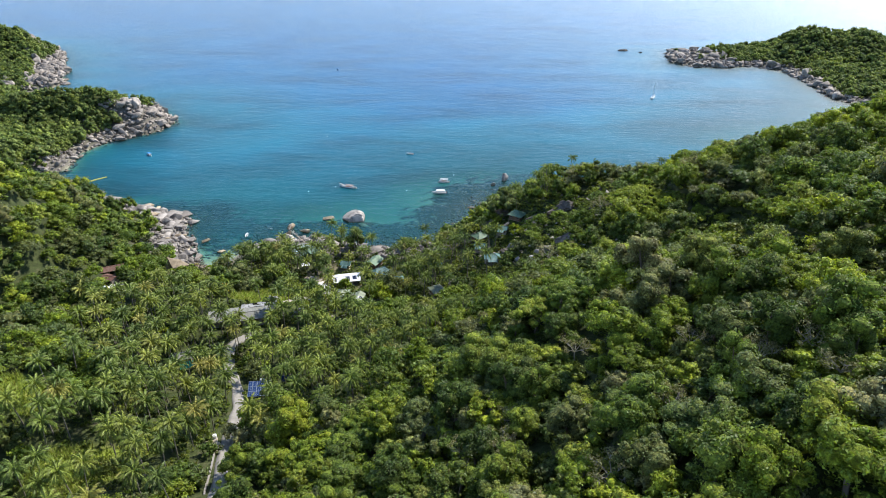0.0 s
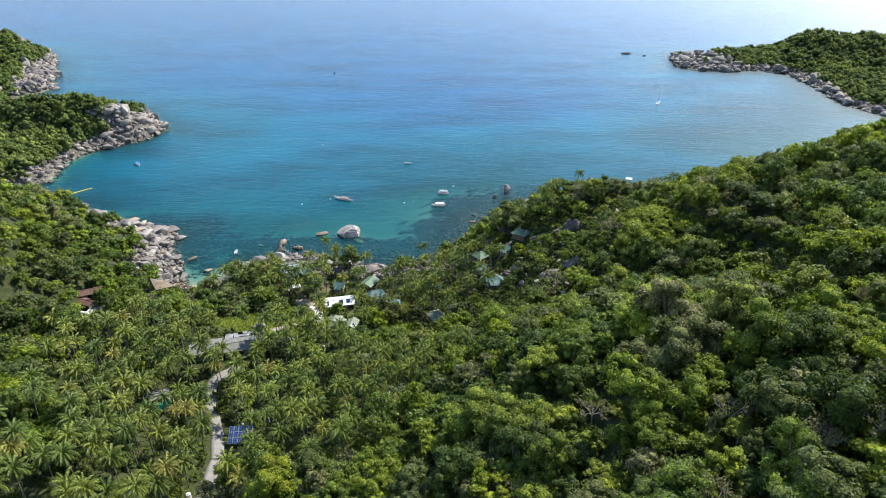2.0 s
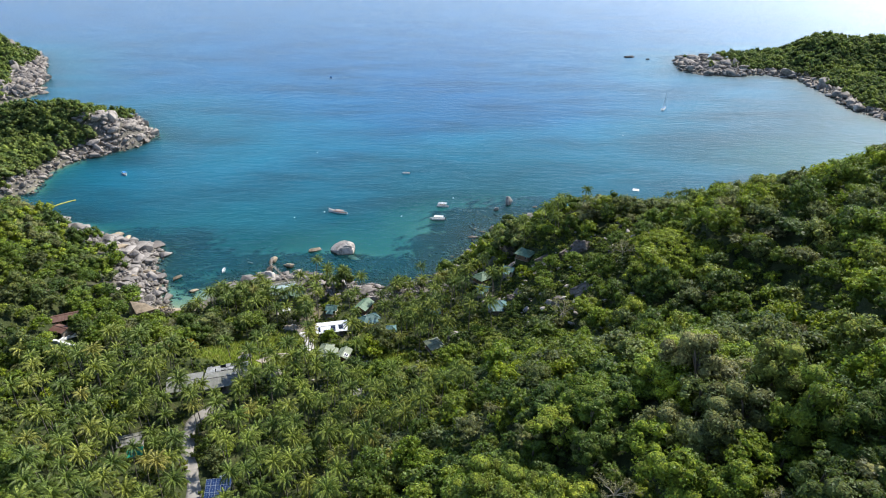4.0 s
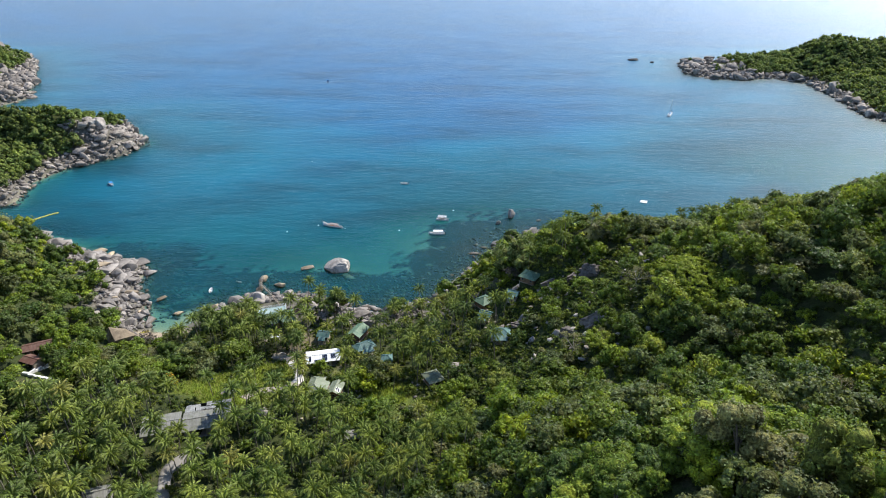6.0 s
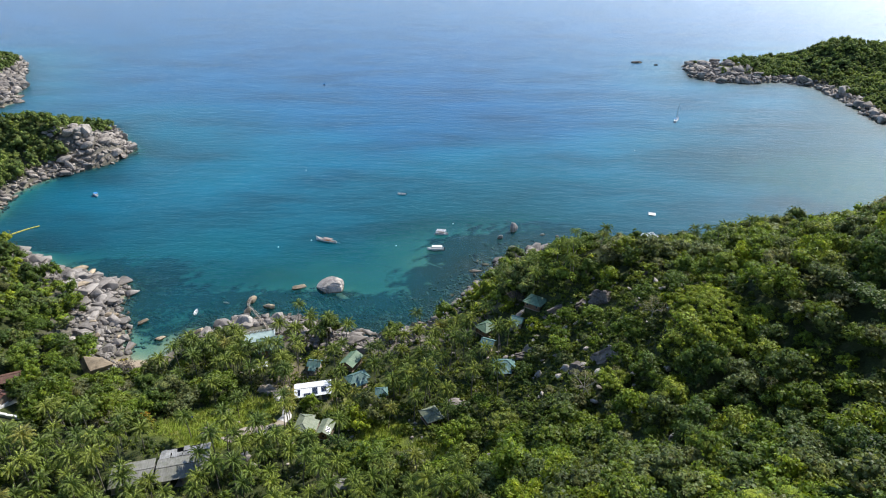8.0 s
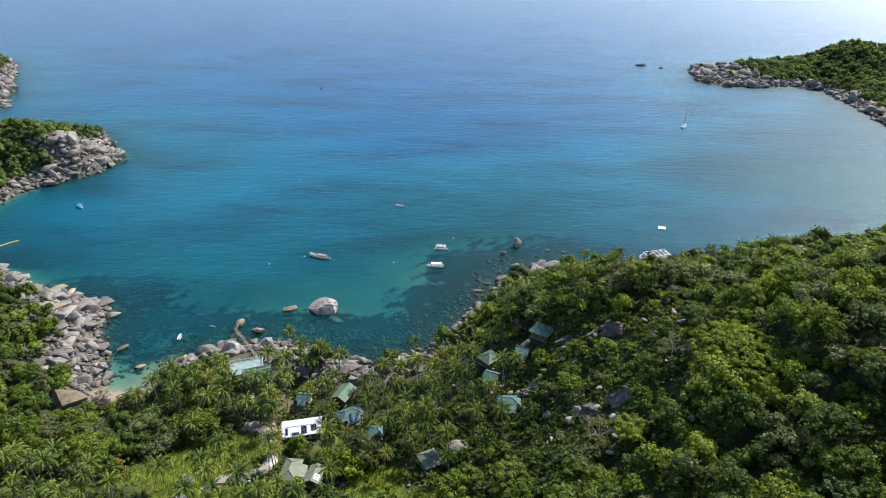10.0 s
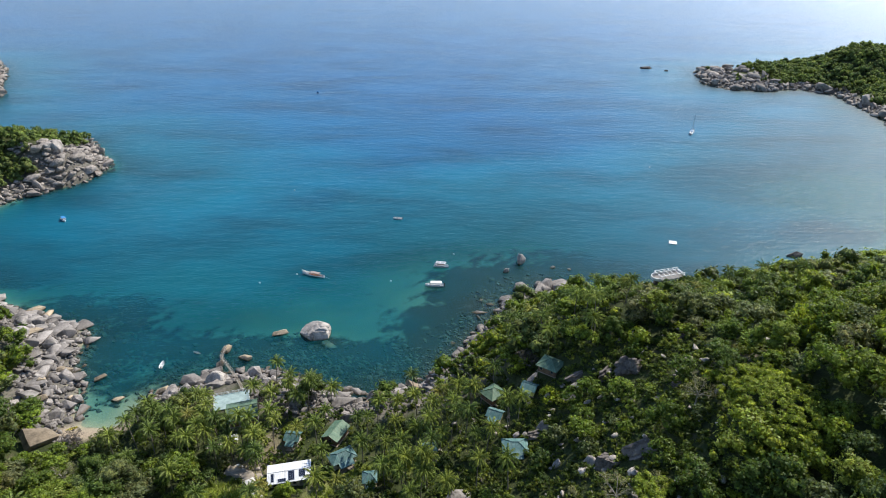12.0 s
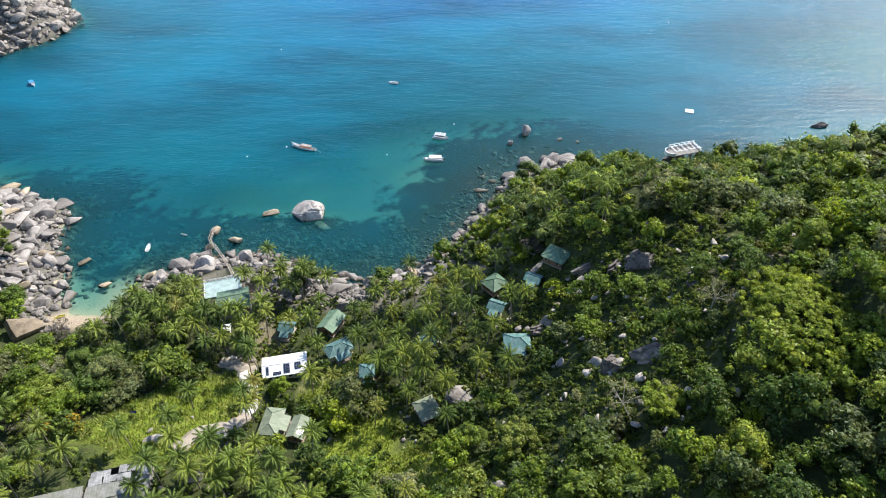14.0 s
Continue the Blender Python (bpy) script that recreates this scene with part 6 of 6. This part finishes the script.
steps = thing("rock_stairway", pose(0, 0, 0), "weathered timber walkway with handrails down over the rocks", "walkway")
WAY = [(-72.5, 309.5, 4.0), (-75.5, 315, 3.4), (-79.5, 321, 3.0), (-84.0, 327.0, 3.2), (-86.8, 330.5, 3.1), (-87.2, 338.0, 2.9)]
for a, b in zip(WAY[:-1], WAY[1:]):
    a, b = Vector(a), Vector(b)
    run = (b - a)
    side = Vector((-run.y, run.x, 0)).normalized() * 0.42
    for s in (-1, 1):
        part("stringer", rod(bmesh.new(), a + side * s, b + side * s, 0.06, 6), TIMBER, steps)
        part("handrail", rod(bmesh.new(), a + side * s + Vector((0, 0, 1)), b + side * s + Vector((0, 0, 1)), 0.045, 6), PALE_WOOD, steps)
        part("stanchion", rod(bmesh.new(), a + side * s - Vector((0, 0, 2.5)), a + side * s + Vector((0, 0, 1)), 0.05, 6), PALE_WOOD, steps)
    n = max(int(run.length / 0.55), 1)
    for k in range(n):
        p = a + run * ((k + 0.5) / n)
        q = boxed(-0.12, -0.46, 0.07, 0.12, 0.46, 0.13)
        bmesh.ops.transform(q, matrix=Matrix.Translation(p) @ Matrix.Rotation(math.atan2(run.y, run.x), 4, "Z"), verts=q.verts)
        part("tread", q, TIMBER, steps)

# the solar canopy beside the lane
h = high(-59, 164.5)
canopy = thing("solar_canopy", pose(-59, 164.5, h, 0, 0, 6), "raised blue solar panel array on metal posts beside the lane", "solar array")
for sx in (-2.9, 0, 2.9):
    for sy, top in ((-2.4, 2.4), (2.4, 4.2)):
        part("post", boxed(sx - 0.08, sy - 0.08, -1.5, sx + 0.08, sy + 0.08, top), ALU, canopy)
for sy, top in ((-2.4, 2.4), (2.4, 4.2)):
    part("beam", boxed(-3.3, sy - 0.07, top, 3.3, sy + 0.07, top + 0.14), ALU, canopy)
for i in range(5):
    for j in range(3):
        if j or i < 3:
            solar_panel(canopy, -2.7 + i * 1.34, -1.75 + j * 1.75, 2.85 + j * 0.63, 1.28, 1.82, BLUE_PANEL, 20)
for px in (0.3, 1.3):
    part("water_tank", rod(bmesh.new(), (px, 3.0, 3.4), (px, 3.0, 4.9), 0.35, 12), WHITE_PAINT, canopy, "white upright tank")

# awnings, walls and things left about
h = high(-89.6, 181)
aw = thing("market_awning", pose(-88.0, 180.0, h, 0, 0, 20), "bright green tarpaulin stretched over poles by the lane", "awning")
part("cloth", slab(bmesh.new(), [(-2.2, -1.5, 2.1), (2.2, -1.5, 2.2), (2.2, 1.5, 2.7), (-2.2, 1.5, 2.6)], 0.04), GREEN_CLOTH, aw)
for sx in (-2.1, 2.1):
    for sy, top in ((-1.4, 2.1), (1.4, 2.6)):
        part("pole", rod(bmesh.new(), (sx, sy, -0.4), (sx, sy, top), 0.05, 6), ALU, aw)
tank = thing("water_tank", pose(-63.6, 137.0, high(-63.6, 137.0)), "small white plastic water tank beside the lane", "water tank")
part("barrel", rod(bmesh.new(), (0, 0, -0.1), (0, 0, 1.5), 0.62, 16, 0.58), WHITE_PAINT, tank, smooth=False)
part("lid", rod(bmesh.new(), (0, 0, 1.5), (0, 0, 1.68), 0.3, 12, 0.26), WHITE_PAINT, tank)
for x, y, turn, wide, tall in ((-53.0, 176.5, 15, 4.0, 3.0), (-81.7, 245.2, 10, 1.6, 1.2)):
    tp = thing("tarpaulin_screen", pose(x, y, high(x, y), 0, 0, turn), "dark blue tarpaulin hung between two poles", "screen")
    part("cloth", boxed(-wide / 2, -0.03, 0.3, wide / 2, 0.03, tall), BLUE_CLOTH, tp)
    for s in (-1, 1):
        part("pole", rod(bmesh.new(), (s * wide / 2, 0, -0.4), (s * wide / 2, 0, tall + 0.1), 0.05, 6), TIMBER, tp)


def low_wall(a, b, tall, thick, material, label):
    n = max(int(math.dist(a, b) / 2.0), 1)
    root = thing("low_wall", pose(a[0], a[1], high(*a)), label, "wall")
    for k in range(n):
        p, q = Vector(a).lerp(Vector(b), k / n), Vector(a).lerp(Vector(b), (k + 1) / n)
        z = high((p.x + q.x) / 2, (p.y + q.y) / 2) - high(*a)
        m = boxed(-0.99 * (q - p).length / 2, -thick / 2, z - 0.6, 0.99 * (q - p).length / 2, thick / 2, z + tall, bevel=0.03)
        bmesh.ops.transform(m, matrix=Matrix.Translation(((p.x + q.x) / 2 - a[0], (p.y + q.y) / 2 - a[1], 0)) @ Matrix.Rotation(math.atan2(q.y - p.y, q.x - p.x), 4, "Z"), verts=m.verts)
        part("block", m, material, root)


low_wall((-56.5, 110), (-61.0, 129), 0.5, 0.4, CONCRETE, "low rough concrete kerb wall along the lane")
low_wall((-55.8, 131.5), (-56.6, 138), 0.9, 0.3, CONCRETE, "short concrete gate wall beside the lane")
low_wall((-150, 247.6), (-138.5, 245.6), 1.3, 0.9, WHITE_PAINT, "white painted garden wall in the trees")
low_wall((-146, 256), (-148.5, 248.5), 1.2, 0.5, WHITE_PAINT, "white painted garden wall in the trees")


# ---- the terrace on the cliff ----
tz = 8.6
ter = thing("cliff_terrace", pose(109.0, 388.0, tz, 0, 0, 17), "white railed viewing terrace on the cliff edge", "terrace")
part("floor", boxed(-6.5, -3.2, -0.4, 6.5, 3.2, 0.0, bevel=0.05), CONCRETE, ter)
for sx in (-5.8, -2, 2, 5.8):
    for sy in (-2.6, 2.6):
        part("column", boxed(sx - 0.3, sy - 0.3, -8.6, sx + 0.3, sy + 0.3, -0.4), CONCRETE, ter)
for a, b in (((-6.4, 3.1), (6.4, 3.1)), ((6.4, -3.1), (6.4, 3.1))):
    part("parapet", box(bmesh.new(), min(a[0], b[0]) - 0.15, min(a[1], b[1]) - 0.15, 0.0, max(a[0], b[0]) + 0.15, max(a[1], b[1]) + 0.15, 0.9, bevel=0.03), WHITE_PAINT, ter)
for k in range(6):
    a, b = radians(90 + 30 * k), radians(120 + 30 * k)
    seg = bmesh.new()
    slab(seg, [(-6.4 + 3.1 * math.cos(a), 3.1 * math.sin(a), 0.95), (-6.4 + 3.1 * math.cos(b), 3.1 * math.sin(b), 0.95), (-6.4 + 2.75 * math.cos(b), 2.75 * math.sin(b), 0.95), (-6.4 + 2.75 * math.cos(a), 2.75 * math.sin(a), 0.95)], 1.4)
    part("parapet", seg, WHITE_PAINT, ter)
part("floor", slab(bmesh.new(), [(-6.4 + 2.75 * math.cos(radians(90 + 15 * k)), 2.75 * math.sin(radians(90 + 15 * k)), -0.02) for k in range(13)], 0.35), CONCRETE, ter)
for i in range(6):
    part("rafter", boxed(-6.2 + i * 2.4 - 0.14, -3.2, 1.7, -6.2 + i * 2.4 + 0.14, 3.2, 1.9), WHITE_PAINT, ter, "white pergola beam")
    part("pillar", boxed(-6.2 + i * 2.4 - 0.15, 2.7, 0.0, -6.2 + i * 2.4 + 0.15, 3.0, 1.7), WHITE_PAINT, ter)
for sy in (-2.95, 2.75):
    part("purlin", boxed(-6.5, sy, 1.9, 6.5, sy + 0.25, 2.1), WHITE_PAINT, ter)


# ---- boats and floats ----
def hull(length, beam, depth, bow_rise, material, root, flat_stern=0.8, label=""):
    """An open boat's shell, lofted from stern (-x) to bow (+x), with a rolled gunwale."""
    n = 11
    s = np.linspace(0, 1, n)
    half = beam / 2 * np.where(s < 0.45, flat_stern + (1 - flat_stern) * s / 0.45, np.cos((s - 0.45) / 0.55 * math.pi / 2) ** 0.75)
    half = np.maximum(half, 0.03)
    top = depth * 0.62 + bow_rise * np.maximum(s - 0.45, 0) ** 2 / 0.3 + 0.08 * (1 - s)
    low = -depth * 0.38 + bow_rise * 0.8 * np.maximum(s - 0.8, 0) ** 2 / 0.04
    low = np.minimum(low, top - 0.15)
    x = (s - 0.5) * length
    ring = []
    for k in range(n):
        o, i = half[k], max(half[k] - 0.09, 0.01)
        ring.append([(x[k], -o, top[k]), (x[k], -o * 0.8, (low[k] + top[k]) * 0.35), (x[k], 0, low[k]), (x[k], o * 0.8, (low[k] + top[k]) * 0.35), (x[k], o, top[k]), (x[k], i, top[k]), (x[k], i * 0.75, low[k] * 0.3 + 0.12), (x[k], -i * 0.75, low[k] * 0.3 + 0.12), (x[k], -i, top[k])])
    v = np.array(ring).reshape(-1, 3)
    i = np.arange(n * 9).reshape(n, 9)
    j = np.roll(i, -1, axis=1)
    q = np.stack([i[:-1], j[:-1], j[1:], i[1:]], -1).reshape(-1, 4)
    me = np_mesh("hull", v, [(q, 0), (i[0][None, :], 0), (i[-1][None, ::-1], 0)], [material], False)
    return part("hull", me, None, root, label)


def boat(name, x, y, turn, label, group="moored boats"):
    return thing(name, pose(x, y, 0.0, 0, 0, turn), label, "boat", group)


def canopy_on(root, x0, x1, half, z, cloth, base=0.3, label=""):
    part("canopy", box(bmesh.new(), x0, -half, z, x1, half, z + 0.1, bevel=0.04), cloth, root, label)
    for px in (x0 + 0.15, x1 - 0.15):
        for s in (-1, 1):
            part("canopy_post", rod(bmesh.new(), (px, s * (half - 0.1), base), (px, s * (half - 0.1), z), 0.04, 6), ALU, root)


b = boat("longtail_boat", -63.1, 402.5, 160, "long wooden boat with white sides and faded canopy at anchor")
hull(12.5, 2.2, 1.3, 1.6, HULL_WHITE, b, 0.6)
part("deck", boxed(-4.8, -0.72, 0.34, 3.2, 0.72, 0.42), HULL_WOOD, b, "varnished plank deck")
part("prow", rod(bmesh.new(), (5.6, 0, 1.3), (6.6, 0, 2.8), 0.14, 6, 0.05), HULL_WOOD, b)
canopy_on(b, -3.8, 1.4, 0.95, 1.9, CANVAS_RED, 0.4, "faded red canopy")
for k in range(3):
    part("bench", boxed(-2.8 + 1.5 * k, -0.85, 0.7, -2.4 + 1.5 * k, 0.85, 0.78), HULL_WOOD, b)
part("engine", box(boxed(-6.0, -0.3, 0.8, -5.2, 0.3, 1.4, bevel=0.05), -5.7, -0.08, 0.4, -5.5, 0.08, 0.8), GREY_DECK, b)
part("propeller_shaft", rod(bmesh.new(), (-5.8, 0, 1.0), (-9.2, 0.3, 0.0), 0.05, 6), ALU, b)

b = boat("motor_launch", -2.4, 392.5, 178, "white motor launch with long white canopy at anchor")
hull(9.2, 2.6, 1.4, 0.5, HULL_WHITE, b)
part("deck", boxed(-4.0, -0.95, 0.4, 2.6, 0.95, 0.48), GREY_DECK, b)
canopy_on(b, -3.6, 2.0, 1.2, 2.1, HULL_WHITE, 0.48)
part("foredeck", boxed(2.3, -0.55, 0.8, 3.6, 0.55, 0.9, bevel=0.04), HULL_WHITE, b)
for s in (-0.5, 0.5):
    part("outboard_engine", box(boxed(-5.0, s - 0.2, 0.6, -4.55, s + 0.2, 1.35, bevel=0.06), -4.9, s - 0.08, -0.3, -4.75, s + 0.08, 0.6), RUBBER, b)
part("windscreen", slab(bmesh.new(), [(2.0, -0.9, 0.9), (2.0, 0.9, 0.9), (1.7, 0.8, 1.6), (1.7, -0.8, 1.6)], 0.04), GLASS, b)

b = boat("dive_boat", 0.9, 412.0, -12, "flat dive boat with grey roof frame and benches at anchor")
hull(7.6, 3.2, 1.3, 0.3, HULL_WHITE, b, 0.95)
part("deck", boxed(-3.3, -1.3, 0.42, 2.0, 1.3, 0.5), GREY_DECK, b)
canopy_on(b, -2.8, 2.4, 1.4, 2.3, GREY_DECK, 0.5, "grey canopy")
for k in range(3):
    part("roof_bar", boxed(-2.6 + 2.2 * k, -1.45, 2.42, -2.45 + 2.2 * k, 1.45, 2.5), WHITE_PAINT, b)
for s in (-1, 1):
    part("bench", boxed(-2.4, s * 1.05 - 0.2, 0.5, 1.4, s * 1.05 + 0.2, 0.95, bevel=0.03), CANVAS_RED, b)

b = boat("speed_boat", -24.9, 470.5, 170, "small white motor boat at anchor in the bay")
hull(5.6, 2.0, 1.1, 0.4, HULL_WHITE, b)
part("console", boxed(-0.4, -0.4, 0.3, 0.4, 0.4, 1.2, bevel=0.05), GREY_DECK, b)
part("outboard_engine", boxed(-3.1, -0.2, 0.4, -2.7, 0.2, 1.1, bevel=0.05), RUBBER, b)
part("seat", boxed(-1.7, -0.7, 0.3, -1.1, 0.7, 0.7, bevel=0.04), CANVAS_RED, b)

b = boat("speed_boat", -221.3, 467.7, -48, "white motor boat under a blue canopy near the rocks")
hull(6.6, 2.3, 1.2, 0.4, HULL_WHITE, b)
canopy_on(b, -1.9, 1.8, 1.1, 1.9, CANVAS_BLUE, 0.4, "blue canopy")
part("deck", boxed(-2.9, -0.85, 0.35, 1.6, 0.85, 0.42), GREY_DECK, b)
part("outboard_engine", boxed(-3.7, -0.2, 0.4, -3.25, 0.2, 1.2, bevel=0.05), RUBBER, b)

b = boat("rowing_boat", -110.7, 329.8, 97, "small white dinghy floating over the sandy shallows")
hull(4.4, 1.7, 0.9, 0.25, HULL_WHITE, b)
for k in range(2):
    part("thwart", boxed(-1.2 + 1.4 * k, -0.62, 0.28, -0.9 + 1.4 * k, 0.62, 0.34), GREY_DECK, b)
part("outboard_engine", boxed(-2.5, -0.15, 0.3, -2.15, 0.15, 0.95, bevel=0.04), RUBBER, b)

b = boat("kayak", -99.5, 337.8, 160, "pale turquoise kayak floating by the rocks")
hull(3.4, 0.9, 0.5, 0.15, TEAL_FLOOR, b, 0.4)
part("seat", boxed(-0.7, -0.25, 0.12, -0.2, 0.25, 0.3, bevel=0.03), GREY_DECK, b)
b = boat("kayak", -127.0, 292.0, 30, "bright yellow kayak pulled up on the sand")
b.matrix_basis = pose(-127.0, 291.6, high(-127.0, 291.6) + 0.2, 0, 0, 30)
hull(3.8, 1.1, 0.6, 0.15, YELLOW, b, 0.4)
part("seat", boxed(-0.7, -0.25, 0.12, -0.2, 0.25, 0.35, bevel=0.03), YELLOW, b)

b = boat("sailing_yacht", 209.0, 643.0, 62, "white sailing yacht with two bare masts at anchor")
hull(13.0, 3.6, 2.0, 0.8, HULL_WHITE, b, 0.7)
part("deck", boxed(-5.6, -1.2, 1.0, 3.4, 1.2, 1.12), HULL_WHITE, b, "white deck")
part("cabin", boxed(-1.6, -0.95, 1.1, 2.6, 0.95, 1.7, bevel=0.15), HULL_WHITE, b)
for px, tall in ((1.6, 15.0), (-3.6, 11.0)):
    mast = part("mast", rod(bmesh.new(), (px, 0, 1.0), (px, 0, tall), 0.16, 8, 0.10), ALU, b)
    part("boom", rod(bmesh.new(), (px, 0, 2.6), (px - 4.0, 0, 2.5), 0.14, 8), CANVAS_BLUE, mast, "boom with furled sail")
    for s in (-1, 1):
        part("stay", rod(bmesh.new(), (px, s * 1.6, 1.3), (px, 0, tall - 0.3), 0.03, 5), ALU, mast)
part("bimini", boxed(-5.4, -1.2, 2.8, -3.9, 1.2, 2.9, bevel=0.04), CANVAS_BLUE, b)

b = boat("speed_boat", -124.0, 774.5, 100, "small dark motor boat far out on the sea")
hull(8.0, 2.6, 1.4, 0.5, HULL_WHITE, b)
part("cabin", boxed(-1.2, -0.9, 0.5, 1.4, 0.9, 2.0, bevel=0.15), CANVAS_BLUE, b)

raft = thing("swim_raft", pose(128.5, 439.5, 0.0, 0, 0, -18), "square white swimming raft floating in the bay", "raft")
for i in range(5):
    part("plank", boxed(-2.1, -1.95 + i * 0.79, 0.32, 2.1, -1.95 + i * 0.79 + 0.74, 0.42, bevel=0.02), WHITE_PAINT, raft)
for sx in (-1.5, 1.5):
    part("float", rod(bmesh.new(), (sx, -1.9, 0.05), (sx, 1.9, 0.05), 0.28, 10), TEAL_FLOOR, raft)

boom = thing("floating_boom", pose(0, 0, 0), "yellow floating tube barrier lying on the water", "floating barrier")
a, c = Vector((-251.5, 399.5, 0.15)), Vector((-232.0, 421.3, 0.15))
for k in range(12):
    p, q = a.lerp(c, k / 12 + 0.004), a.lerp(c, (k + 1) / 12 - 0.004)
    bend = Vector((0.5 * math.sin(k * 0.5), -0.5 * math.sin(k * 0.5), 0))
    bend2 = Vector((0.5 * math.sin(k * 0.5 + 0.5), -0.5 * math.sin(k * 0.5 + 0.5), 0))
    part("tube", rod(bmesh.new(), p + bend, q + bend2, 0.48, 10), YELLOW, boom)


def ball(bm, r, sx=1, sy=1, sz=1, z=0.0):
    bmesh.ops.create_uvsphere(bm, u_segments=10, v_segments=6, radius=r, matrix=Matrix.Translation((0, 0, z)) @ Matrix.Diagonal((sx, sy, sz, 1)))
    return bm


first = None
for x, y in ((-71.5, 403.5), (7.5, 425.5), (-24.0, 397.0), (-88.0, 395.0), (150.0, 560.0), (-95.0, 515.0)):
    if first is None:
        first = thing("mooring_buoy", pose(x, y, 0.1), "small white mooring buoy on the water", "buoy", "mooring buoys")
        part("float", ball(bmesh.new(), 0.45, 1, 1, 0.85), WHITE_PAINT, first, smooth=True)
        part("ring", rod(bmesh.new(), (0, 0, 0.3), (0, 0, 0.6), 0.08, 8), ALU, first)
    else:
        copy_thing(first, pose(x, y, 0.1))
